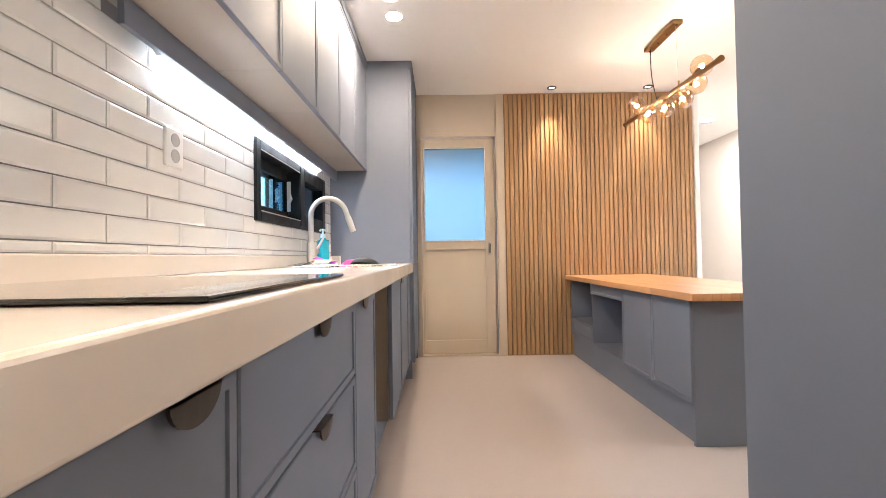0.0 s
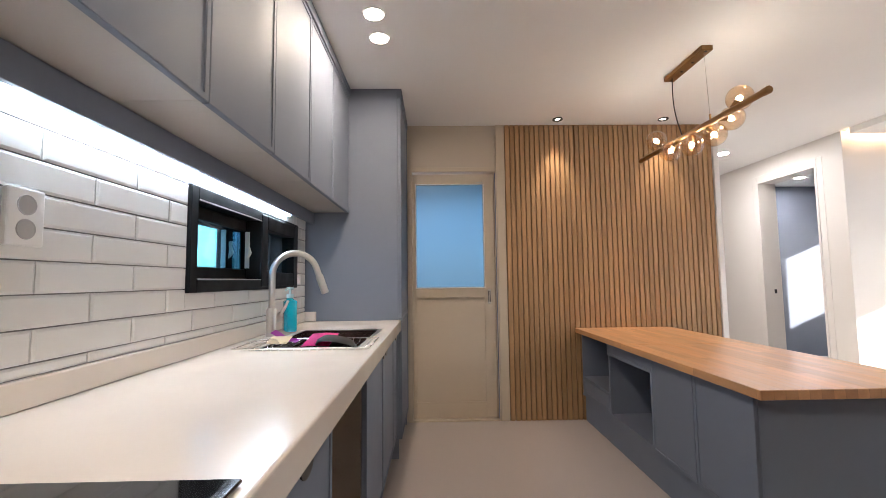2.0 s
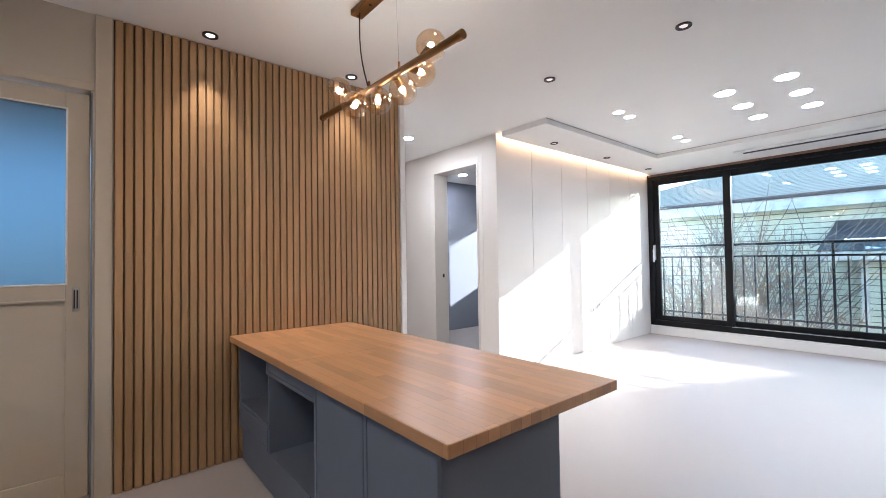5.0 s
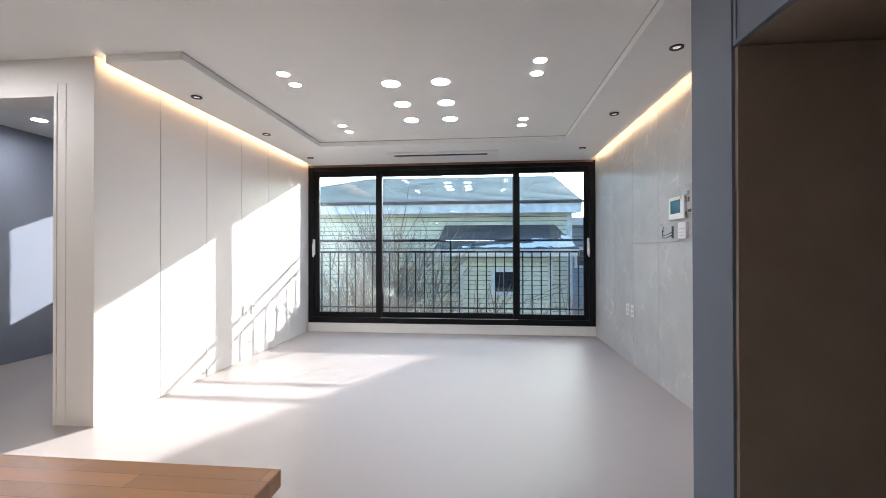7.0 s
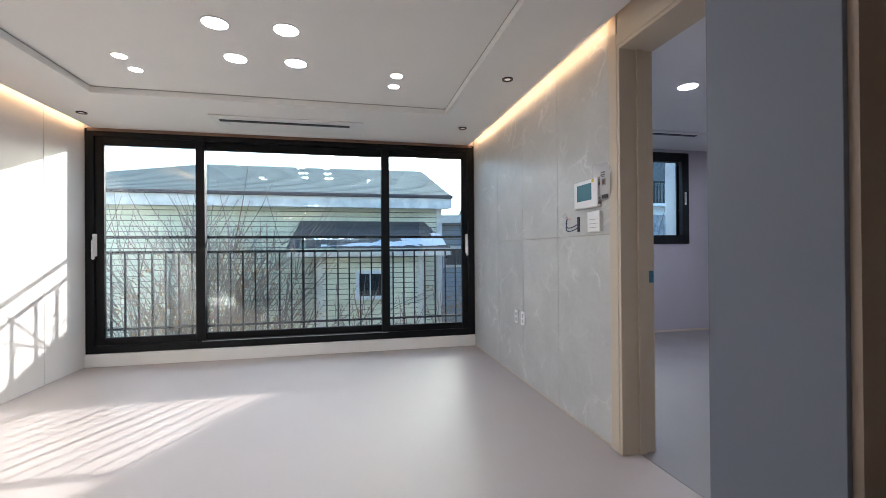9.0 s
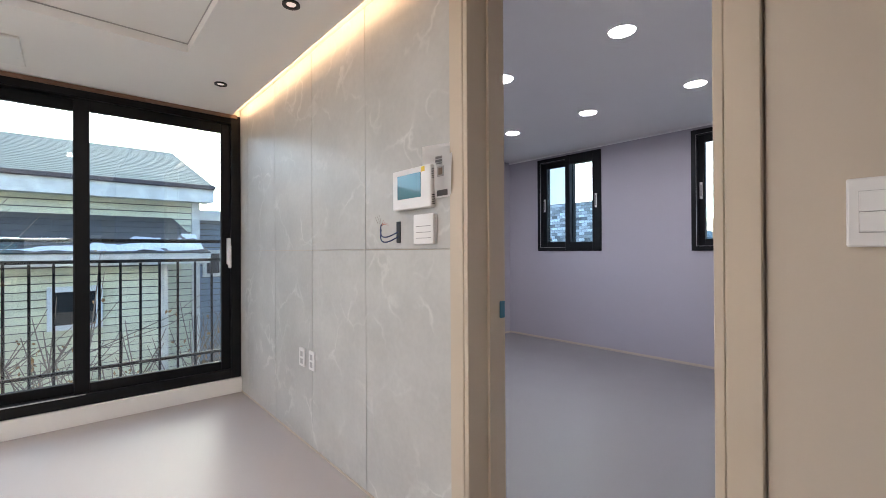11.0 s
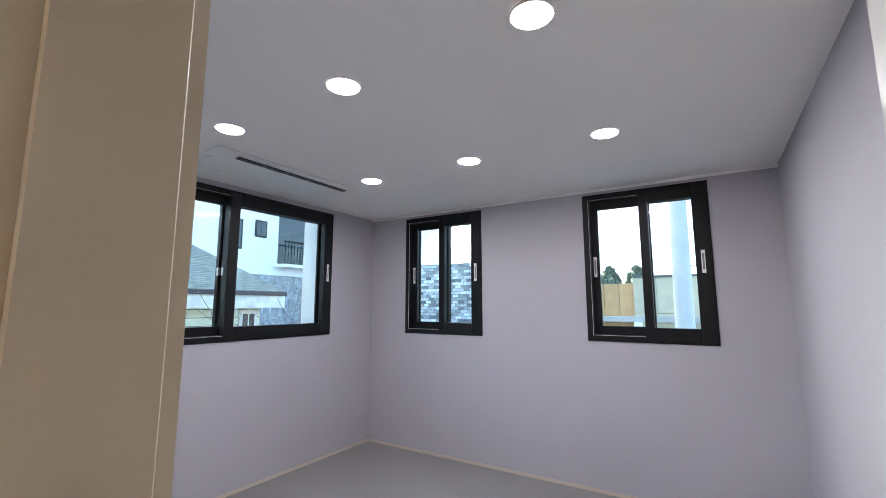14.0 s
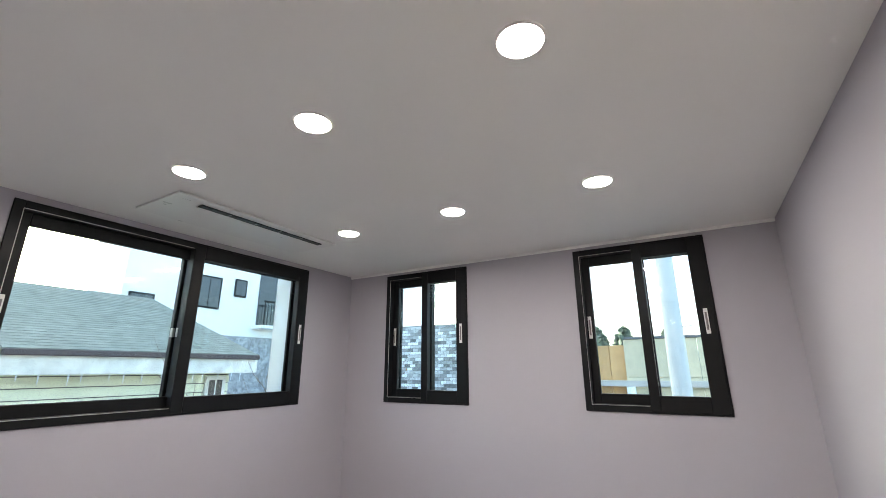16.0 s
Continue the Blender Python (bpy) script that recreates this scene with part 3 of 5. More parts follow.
solo("upstand", box(boxed(0.001, 0.022, -0.62, 3.284, CZ + 0.001, CZ + 0.062, bevel=0.004, seg=2), 0.001, 0.085, 3.285, 3.306, CZ + 0.001, CZ + 0.062, bevel=0.004, seg=2), M_COUNTER, "ivory upstand along the tiled wall", "upstand")


def base_unit(y0, y1, fronts, group="base cabinets"):
    u = thing("base_cabinet", (0.3, (y0 + y1) / 2, 0), "blue-grey base cabinet with slim-framed fronts", "cabinet", group)
    b = BM()
    for y in (y0, y1 - 0.018):
        box(b, 0.02, 0.575, y, y + 0.018, 0.15, 0.79)
    box(b, 0.02, 0.575, y0 + 0.018, y1 - 0.018, 0.15, 0.168)
    box(b, 0.02, 0.036, y0 + 0.018, y1 - 0.018, 0.168, 0.79)
    part("carcass", b, M_CAB_IN, u)
    part("plinth", boxed(0.50, 0.518, y0, y1, 0, 0.149), M_CAB, u)
    for kind, a, b_, z0, z1, hy in fronts:
        f = part(kind, front(0, 1, 0.578, 0.598, a + 0.002, b_ - 0.002, z0, z1), M_CAB, u)
        if hy is not None:
            pull(f, hy, z1)
    return u


def pull(parent, y, z):
    """Half-moon edge pull that hangs over the top of a front."""
    bm = BM()
    n = 14
    rim = [(y + 0.040 * math.cos(math.pi * i / n), z + 0.004 - 0.030 * math.sin(math.pi * i / n)) for i in range(n + 1)]
    fa = [bm.verts.new((0.606, a, b)) for a, b in rim]
    bb = [bm.verts.new((0.6095, a, b)) for a, b in rim]
    bm.faces.new(fa); bm.faces.new(bb[::-1])
    for i in range(n + 1):
        j = (i + 1) % (n + 1)
        bm.faces.new((fa[i], fa[j], bb[j], bb[i]))
    box(bm, 0.585, 0.6095, y - 0.040, y + 0.040, z + 0.001, z + 0.0042)
    part("handle", bm, M_BRONZE, parent, "dark bronze half-moon pull")


ZT = 0.783
base_unit(-0.60, -0.02, [("door", -0.60, -0.02, 0.155, ZT, -0.3)])
base_unit(-0.02, 0.612, [("drawer", -0.02, 0.612, 0.60, ZT, 0.515), ("drawer", -0.02, 0.612, 0.36, 0.594, 0.30), ("drawer", -0.02, 0.612, 0.155, 0.354, 0.30)])
base_unit(0.614, 1.258, [("drawer", 0.614, 1.258, 0.60, ZT, 0.935), ("drawer", 0.614, 1.258, 0.36, 0.594, 0.935), ("drawer", 0.614, 1.258, 0.155, 0.354, 0.935)])
base_unit(1.260, 1.600, [("door", 1.260, 1.600, 0.155, ZT, 1.365)])
base_unit(2.105, 3.07, [("door", 2.105, 2.576, 0.155, ZT, 2.53), ("door", 2.576, 3.07, 0.155, ZT, 2.62)])
base_unit(3.072, 3.305, [("door", 3.072, 3.305, 0.155, ZT, 3.12)])
solo("plinth_offcut", boxed(0.52, 0.56, 1.585, 1.603, 0.0, 0.15), mat("chipboard", (0.25, 0.14, 0.08), 0.8, var=0.3, scale=60), "raw chipboard plinth end beside the open bay", "plinth")

tall = thing("tall_cabinet", (0.31, 3.65, 0), "tall blue-grey pantry cabinet to the ceiling", "cabinet")
part("side_panel", boxed(0.0, 0.605, 3.308, 3.326, 0, KC - 0.002, bevel=0.001), M_CAB, tall)
part("carcass", boxed(0.005, 0.600, 3.327, 3.96, 0.1, KC - 0.004), M_CAB, tall)
part("door", front(0, 1, 0.606, 0.627, 3.31, 3.945, 0.865, KC - 0.06), M_CAB, tall)
part("door", front(0, 1, 0.606, 0.627, 3.31, 3.945, 0.12, 0.858), M_CAB, tall)
part("filler", boxed(0.59, 0.612, 3.946, 3.998, 0, KC - 0.002), M_CAB, tall)
part("plinth", boxed(0.52, 0.54, 3.327, 3.94, 0, 0.099), M_CAB, tall)
part("cornice", boxed(0.585, 0.632, 3.309, 3.945, KC - 0.056, KC - 0.003), M_CAB, tall)

UB = [1.165, 1.595, 2.02, 2.45, 2.88, 3.306]
UPB = 1.553
for a, b in zip(UB, UB[1:]):
    u = thing("wall_cabinet", (0.14, (a + b) / 2, UPB), "blue-grey wall cabinet with slim-framed door", "cabinet", "wall cabinets")
    part("carcass", boxed(0.0, 0.268, a + 0.001, b - 0.001, UPB + 0.006, KC - 0.05), M_TAUPE, u)
    part("door", front(0, 1, 0.27, 0.29, a + 0.0015, b - 0.0015, UPB, KC - 0.062), M_CAB, u)
solo("cornice", boxed(0.25, 0.296, 0.2, 3.306, KC - 0.058, KC - 0.002, bevel=0.002), M_CAB, "blue-grey cornice strip above the wall cabinets", "cornice")
bay = thing("extractor_cabinet", (0.14, 0.86, UPB), "blue-grey wall cabinet with an open underside for an extractor", "cabinet", "wall cabinets")
part("side_panel", boxed(0.002, 0.268, 1.147, 1.1635, UPB, KC - 0.05), M_TAUPE, bay)
part("side_panel", boxed(0.002, 0.268, 0.5605, 0.577, UPB, KC - 0.05), M_TAUPE, bay)
part("inner_top", boxed(0.012, 0.268, 0.578, 1.146, 1.79, 1.806), M_CAB_IN, bay)
part("rail", boxed(0.012, 0.268, 1.128, 1.146, UPB + 0.02, UPB + 0.05), M_CAB_IN, bay)
part("door", front(0, 1, 0.27, 0.29, 0.5605, 1.1635, UPB, KC - 0.062), M_CAB, bay)
hose = [(0.15 + 0.01 * math.sin(i * 1.4), 0.80 + 0.02 * i + 0.01 * math.cos(i), 1.785 - 0.012 * i * (1 - i / 14)) for i in range(12)]
part("hose", tube(BM(), hose, [0.05 if i % 2 else 0.045 for i in range(12)], 14), M_STEEL, bay, "crinkled foil extractor hose", smooth=True)
part("lead", tube(BM(), [(0.22, 1.04 + 0.012 * i, 1.70 - 0.11 * math.sin(i * 0.5)) for i in range(8)], 0.004, 6), M_BLACK, bay)
for a, b in ((0.135, 0.558), (-0.29, 0.133)):
    u = thing("wall_cabinet", (0.14, (a + b) / 2, UPB), "blue-grey wall cabinet with slim-framed door", "cabinet", "wall cabinets")
    part("carcass", boxed(0.0, 0.268, a + 0.001, b - 0.001, UPB + 0.006, KC - 0.05), M_TAUPE, u)
    part("door", front(0, 1, 0.27, 0.29, a + 0.0015, b - 0.0015, UPB, KC - 0.062), M_CAB, u)
solo("light_valance", boxed(0.045, 0.063, 1.166, 3.305, 1.484, UPB + 0.004, bevel=0.001), M_CAB, "blue-grey light valance under the wall cabinets", "valance")
led = thing("under_cabinet_light", (0.025, 2.0, 1.476), "cool white under-cabinet light bar", "light bar")
part("housing", boxed(0.012, 0.044, 1.36, 2.93, 1.497, 1.552), M_PLASTIC, led)
part("diffuser", boxed(0.013, 0.043, 1.365, 2.925, 1.476, 1.496, bevel=0.005, seg=2), M_LED, led)

# ---- fridge niche ----
fn = thing("fridge_surround", (2.4, 0.55, 0), "blue-grey open fridge surround with upper cupboards", "fridge surround")
part("side_panel", boxed(1.346, 1.39, SY + 0.001, 0.868, 0, KC - 0.002, bevel=0.001), M_CAB, fn)
part("pillar", boxed(3.531, 3.819, SY + 0.001, 0.80, 0, KC - 0.002, bevel=0.001), M_CAB, fn)
part("lining", boxed(3.513, 3.530, SY + 0.001, 0.79, 0, 1.83), M_CAB_IN, fn)
part("lining", boxed(1.391, 1.405, SY + 0.001, 0.865, 0, 1.83), M_CAB_IN, fn)
part("back_board", boxed(1.406, 3.512, SY + 0.001, SY + 0.016, 0, 1.83), M_CAB_IN, fn)
part("carcass", boxed(1.391, 3.530, SY + 0.02, 0.775, 1.833, KC - 0.004), M_CAB_IN, fn)
for i in range(4):
    a = 1.392 + i * 0.5345
    part("door", front(1, 1, a + 0.0015, a + 0.533, 0.777, 0.797, 1.835, KC - 0.05), M_CAB, fn)

# ---- kitchen door ----
dr = thing("door_1", (1.0, FY, 0), "beige sliding door with frosted upper pane", "door", kind="structure")
jb = BM()
box(jb, 0.6285, 0.662, FY - 0.014, FY + 0.12, 0, 2.02, bevel=0.002)
box(jb, 1.338, 1.352, FY - 0.010, FY + 0.12, 0, 1.999)
# Hidden strip added behind the leaf to block light through the gap.
box(jb, 1.30, 1.3375, FY + 0.07, FY + 0.12, 0, 1.999)
box(jb, 0.6285, 1.352, FY - 0.014, FY + 0.12, 2.0, 2.036, bevel=0.002)
box(jb, 0.6285, 1.352, FY - 0.012, FY + 0.12, 0.0, 0.012)
part("door_frame", jb, M_BEIGE_DOOR, dr)
lf = BM()
LX0, LX1, LY0, LY1 = 0.664, 1.334, FY + 0.03, FY + 0.065
box(lf, LX0, LX0 + 0.03, LY0, LY1, 0.016, 1.99, bevel=0.002)
box(lf, 1.246, LX1, LY0, LY1, 0.016, 1.99, bevel=0.002)
box(lf, LX0 + 0.03, 1.246, LY0, LY1, 1.90, 1.99, bevel=0.002)
box(lf, LX0 + 0.03, 1.246, LY0, LY1, 0.975, 1.054, bevel=0.002)
box(lf, LX0 + 0.03, 1.246, LY0, LY1, 0.016, 0.14, bevel=0.002)
box(lf, LX0 + 0.03, 1.246, LY0 + 0.01, LY1 - 0.01, 0.14, 0.975)
leaf = part("leaf", lf, M_BEIGE_DOOR, dr)
gl = part("pane", boxed(LX0 + 0.03, 1.246, LY0 + 0.014, LY0 + 0.02, 1.054, 1.90), glass("frosted_glass", (0.10, 0.16, 0.20), 0.45, thin=False), leaf, "frosted bluish glass pane")
gl.visible_shadow = False
hp = part("handle", boxed(1.270, 1.300, LY0 - 0.003, LY0 + 0.01, 0.915, 1.035, bevel=0.004), M_STEEL, leaf, "recessed brushed metal pull")
# Dark bars on the plate face paint in the depth of its recesses.
part("grip", boxed(1.2765, 1.2825, LY0 - 0.0045, LY0 - 0.0028, 0.93, 1.02), M_BRONZE, hp, "dark bar imitating a recess in the pull")
part("grip", boxed(1.2875, 1.2935, LY0 - 0.0045, LY0 - 0.0028, 0.93, 1.02), M_BRONZE, hp, "dark bar imitating a recess in the pull")
bd_ = BM()
for a in ((LX0 + 0.022, LX0 + 0.03, 1.046, 1.908), (1.246, 1.254, 1.046, 1.908), (LX0 + 0.03, 1.246, 1.046, 1.054), (LX0 + 0.03, 1.246, 1.90, 1.908)):
    box(bd_, a[0], a[1], LY0 - 0.005, LY0 + 0.004, a[2], a[3], bevel=0.001)
part("glazing_bead", bd_, M_WHITE, leaf, "pale bead round the pane")
part("rail_lip", boxed(LX0 + 0.026, 1.25, LY0 - 0.006, LY0 + 0.004, 0.968, 0.978, bevel=0.001), M_BEIGE_DOOR, leaf)
part("name_plate", boxed(1.19, 1.243, LY0 - 0.002, LY0 + 0.002, 1.914, 1.922), M_STEEL, leaf, "small metal plate")
part("edge_film", boxed(1.3385, 1.3455, FY - 0.0125, FY - 0.0105, 0.02, 1.99), mat("blue_edge_film", (0.16, 0.19, 0.25), 0.4), dr, "blue-grey seal strip beside the leaf")
structure("trim_kitchen_door", boxed(1.354, 1.424, FY - 0.016, FY - 0.001, 0, KC - 0.001, bevel=0.002), M_BEIGE_DOOR, "beige upright trim beside the sliding door", "trim")
structure("trim_slat_end", boxed(3.158, 3.2025, FY - 0.035, FY + 0.158, 0, KC - 0.001, bevel=0.002), M_WHITE, "white trim at the end of the slatted wall", "trim")

# ---- bedroom door ----
bd = thing("door_2", (4.6, SY, 0), "beige doorframe with an open inward-swung door", "door", kind="structure")
cs = BM()
box(cs, DOOR[1], 5.072, SY - 0.011, SY + 0.014, 0, KC - 0.002, bevel=0.003)
box(cs, 4.11, DOOR[0], SY - 0.011, SY + 0.014, 0, KC - 0.002, bevel=0.003)
box(cs, DOOR[0], DOOR[1], SY - 0.011, SY + 0.014, 2.21, 2.275, bevel=0.003)
part("casing", cs, M_BEIGE_DOOR, bd)
jm = BM()
box(jm, DOOR[1] - 0.022, DOOR[1] - 0.001, 0.012, SY + 0.012, 0, 2.209, bevel=0.002)
box(jm, DOOR[0] + 0.001, DOOR[0] + 0.022, 0.012, SY + 0.012, 0, 2.209, bevel=0.002)
box(jm, DOOR[0] + 0.022, DOOR[1] - 0.022, 0.012, SY + 0.012, 2.188, 2.209, bevel=0.002)
box(jm, DOOR[1] - 0.034, DOOR[1] - 0.022, 0.075, 0.115, 0, 2.188)
box(jm, DOOR[0] + 0.022, DOOR[0] + 0.034, 0.075, 0.115, 0, 2.188)
part("jamb", jm, M_BEIGE_DOOR, bd)
ic_ = BM()
sec = ((5.006, 0.0215), (5.006, -0.007), (5.028, -0.007), (5.028, -0.021), (5.050, -0.021), (5.050, -0.038), (5.062, -0.038), (5.062, 0.0215))
lo_, hi_ = ([ic_.verts.new((x, y, z)) for x, y in sec] for z in (0.004, 2.25))
ic_.faces.new(lo_[::-1])
ic_.faces.new(hi_)
for i in range(8):
    ic_.faces.new((lo_[i], lo_[(i + 1) % 8], hi_[(i + 1) % 8], hi_[i]))
part("inner_casing", ic_, M_BEIGE_DOOR, bd, "stepped beige casing on the bedroom side")
part("strike_plate", boxed(DOOR[1] - 0.026, DOOR[1] - 0.019, 0.018, 0.045, 0.925, 0.99, bevel=0.001), mat("blue_film_plate", (0.05, 0.20, 0.30), 0.4), bd, "strike plate still under blue film")
structure("wall_panel_beige", boxed(3.8205, 4.107, SY - 0.0115, SY - 0.0005, 0.001, KC - 0.002, bevel=0.001), M_BEIGE, "beige film-faced wall panel beside the doorway", "wall panel")
structure("transom_panel", boxed(DOOR[0] + 0.001, DOOR[1] - 0.001, SY - 0.010, SY + 0.008, 2.276, KC - 0.002), M_BEIGE, "beige panel above the bedroom doorway", "wall panel")
lw = BM()
box(lw, 0.0, 0.80, -0.02, 0.02, 0.008, 2.18, bevel=0.002)
ang = math.atan2(-0.82, 0.075)
mt = Matrix.Translation((DOOR[0] + 0.045, 0.035, 0)) @ Matrix.Rotation(ang, 4, "Z")
bmesh.ops.transform(lw, matrix=mt, verts=lw.verts)
leaf2 = part("leaf", lw, mat("pale_door_film", (0.48, 0.465, 0.45), 0.42, var=0.015, bump=0.012, bscale=160), bd, "pale grey-white door leaf")
M_NICKEL = mat("satin_nickel", (0.22, 0.20, 0.175), 0.34, metal=1.0, var=0.08, scale=10, bump=0.01)
for sgn in (1, -1):
    hd = BM()
    box(hd, 0.705, 0.768, sgn * 0.02, sgn * 0.03, 0.93, 1.0, bevel=0.002)
    rod(hd, (0.735, sgn * 0.03, 0.965), (0.735, sgn * 0.065, 0.965), 0.011, 12)
    box(hd, 0.62, 0.745, sgn * 0.055, sgn * 0.07, 0.952, 0.976, bevel=0.003)
    bmesh.ops.transform(hd, matrix=mt, verts=hd.verts)
    part("handle", hd, M_NICKEL, leaf2, "dark satin nickel lever handle")
for z in (1.95, 0.25):
    hg = BM()
    rod(hg, (-0.004, 0.024, z - 0.05), (-0.004, 0.024, z + 0.05), 0.008, 10)
    box(hg, 0.0, 0.035, 0.0201, 0.0225, z - 0.05, z + 0.05)
    bmesh.ops.transform(hg, matrix=mt, verts=hg.verts)
    part("hinge", hg, M_STEEL, leaf2)

# ---- hall door ----
hd3 = thing("door_3", (HX, 4.8, 0), "pale doorframe of the small blue-grey room", "door", kind="structure")
c3 = BM()
for a, b in ((4.366, 4.428), (5.17, 5.232)):
    box(c3, HX - 0.003, HX - 0.0005, a, b, 0, 2.222, bevel=0.002)
box(c3, HX - 0.003, HX - 0.0005, 4.428, 5.17, 2.16, 2.222, bevel=0.002)
part("casing", c3, M_PANEL, hd3)
j3 = BM()
box(j3, HX - 0.008, HX + 0.19, 4.429, 4.45, 0, 2.159)
box(j3, HX - 0.008, HX + 0.19, 5.148, 5.169, 0, 2.159)
box(j3, HX - 0.008, HX + 0.19, 4.45, 5.148, 2.138, 2.159)
part("jamb", j3, M_PANEL, hd3)
part("strike_plate", boxed(HX + 0.10, HX + 0.125, 5.143, 5.147, 0.925, 0.97), M_BLACK, hd3, "dark strike plate")


# ---- lamps ----
def downlight(name, x, y, z, r, material, label, group):
    t = thing(name, (x, y, z), label, "ceiling light", group)
    part("trim_ring", lathe(BM(), (x, y, z - 0.006), [(r + 0.010, 0.006), (r + 0.010, 0.001), (r + 0.002, 0.0), (r, 0.003)], 28), M_PLASTIC, t, smooth=True)
    part("diffuser", lathe(BM(), (x, y, z - 0.004), [(0.0001, 0.0), (r - 0.001, 0.0), (r - 0.001, 0.003)], 28), material, t, "glowing frosted diffuser")
    return t


def spot(x, y, z, lit, group):
    t = thing("spotlight", (x, y, z), "small black recessed ceiling spotlight", "ceiling light", group)
    r = 0.04
    part("trim_ring", lathe(BM(), (x, y, z - 0.008), [(r, 0.008), (r, 0.0), (r - 0.012, 0.0), (r - 0.020, 0.0075)], 24), M_BLACK, t, smooth=True)
    part("lens", lathe(BM(), (x, y, z - 0.004), [(0.0001, 0), (r - 0.019, 0), (r - 0.019, 0.003)], 20), M_SPOTLENS if lit else M_SPOTDIM, t, "lit lens" if lit else "dim lens")
    if lit:
        l = new("spot_beam", bpy.data.lights.new("spot_beam", "SPOT"))
        l.data.energy, l.data.spot_size, l.data.spot_blend = lit, radians(62), 0.7
        l.data.color, l.data.shadow_soft_size = (1.0, 0.78, 0.55), 0.018
        l.matrix_world = look((x, y, z - 0.015), (x, y, 0))
    return t


for x in (5.09, 5.537, 5.978):
    for y in (2.363, 1.986):
        downlight("downlight", x, y, KC, 0.065, M_DISC_WHITE, "round white recessed ceiling downlight, lit", "living room downlights")
for x, y in ((4.807, 1.293), (5.012, 1.293), (6.051, 1.293), (6.252, 1.293), (6.083, 3.084), (6.297, 3.084), (4.839, 3.085), (5.034, 3.087)):
    downlight("small_downlight", x, y, KC, 0.04, M_DISC_OFF, "small warm recessed ceiling downlight, lit", "paired living room downlights")
for y in (2.718, 2.516):
    downlight("kitchen_downlight", 0.563, y, KC, 0.045, M_DISC_WARM, "warm recessed kitchen downlight, lit", "kitchen downlights")
# Unseen pair at an assumed spot, added to light the near end.
for y in (0.45, 0.25):
    downlight("kitchen_downlight", 0.70, y, KC, 0.045, M_DISC_WARM, "warm recessed kitchen downlight, lit", "kitchen downlights")
downlight("hall_downlight", 3.837, 4.822, KC, 0.055, M_DISC_HALL, "round recessed hall downlight, lit", "hall downlights")
downlight("room_downlight", 5.6, 5.9, KC, 0.055, M_DISC_HALL, "round recessed downlight in the small room", "hall downlights")
for x in (5.028, 5.914, 6.792):
    for y in (-1.08, -2.256):
        downlight("bedroom_downlight", x, y, BC, 0.07, M_DISC_BED, "round white recessed bedroom downlight, lit", "bedroom downlights")
for x, y, z, lit in ((1.839, 3.857, KC, 7), (2.696, 3.861, KC, 7), (3.803, 2.18, KC, 0), (3.80, 3.05, KC, 0), (4.601, 0.522, SOF, 0), (5.827, 0.522, SOF, 0), (7.063, 0.522, SOF, 0), (6.127, 3.905, SOF, 0), (7.228, 3.905, SOF, 0), (5.063, 3.905, SOF, 0)):
    spot(x, y, z, lit, "black spotlights")
for nm, a in (("cove_light", (4.46, EX - 0.05, NY - 0.069, NY - 0.062, SOF + 0.008, KC - 0.006)), ("cove_light", (5.08, EX - 0.05, SY + 0.062, SY + 0.069, SOF + 0.008, KC - 0.006))):
    solo(nm, boxed(*a), M_COVE, "warm LED strip in the ceiling cove", "cove light", "cove lights")

# ---- chandelier ----
ch = thing("chandelier", (2.36, 2.98, KC), "antique brass bar chandelier with six amber glass globes", "chandelier")
part("canopy", boxed(2.325, 2.39, 2.785, 3.17, KC - 0.03, KC - 0.001, bevel=0.003), M_BRASS, ch)
BA, BB = Vector((2.36, 3.568, 1.964)), Vector((2.363, 2.41, 1.954))
bar = BM()
rod(bar, BA, BB, 0.016, 16)
part("bar", bar, M_BRASS, ch, smooth=True)
part("end_cap", rod(BM(), BB, BB + Vector((0, -0.012, 0)), 0.017, 16), M_BRASS, ch)
M_AMBER = glass("amber_glass", (1.0, 0.86, 0.68), film=0.17)
globes = ((2.297, 3.256, 2.01), (2.345, 3.125, 1.935), (2.36, 2.977, 1.880), (2.41, 2.843, 1.897), (2.442, 2.743, 1.955), (2.40, 2.635, 2.012))
for gx, gy, gz in globes:
    c = Vector((gx, gy, gz))
    on_bar = Vector((2.361, gy, 1.959))
    d = (c - on_bar).normalized()
    c = on_bar + d * 0.076
    g = part("globe", ball(BM(), c, 0.063, 24, 16), M_AMBER, ch, "clear amber glass globe", smooth=True)
    g.visible_shadow = False
    part("bulb", ball(BM(), c - d * 0.005, 0.0135, 12, 8), M_BULB, g, "glowing small bulb", smooth=True)
    part("socket", rod(BM(), on_bar + d * 0.012, c - d * 0.024, 0.016, 14), M_BRASS, g)
wire = [(2.35, 3.12 + 0.03 * math.sin(t * 3.1) - 0.07 * t, KC - 0.03 + (1.975 - KC + 0.03) * t) for t in [i / 14 for i in range(15)]]
part("cord", tube(BM(), wire, 0.0035, 6), M_BLACK, ch, "thin black hanging cord")
for y in (2.80, 2.92, 3.03, 3.15):
    part("screw", lathe(BM(), (2.357, y, KC - 0.034), [(0.0001, 0.0), (0.006, 0.0), (0.007, 0.004)], 10), M_BRONZE, ch, smooth=True)
for y in (2.80, 3.055):
    part("fitting", rod(BM(), (2.36, y, 1.968), (2.36, y, 2.0), 0.006, 10), M_BRASS, ch, smooth=True)
for p in (BA, BB):
    part("end_ring", rod(BM(), p + Vector((0, -0.014, 0)), p + Vector((0, 0.014, 0)), 0.0185, 16), M_BRASS, ch, smooth=True)
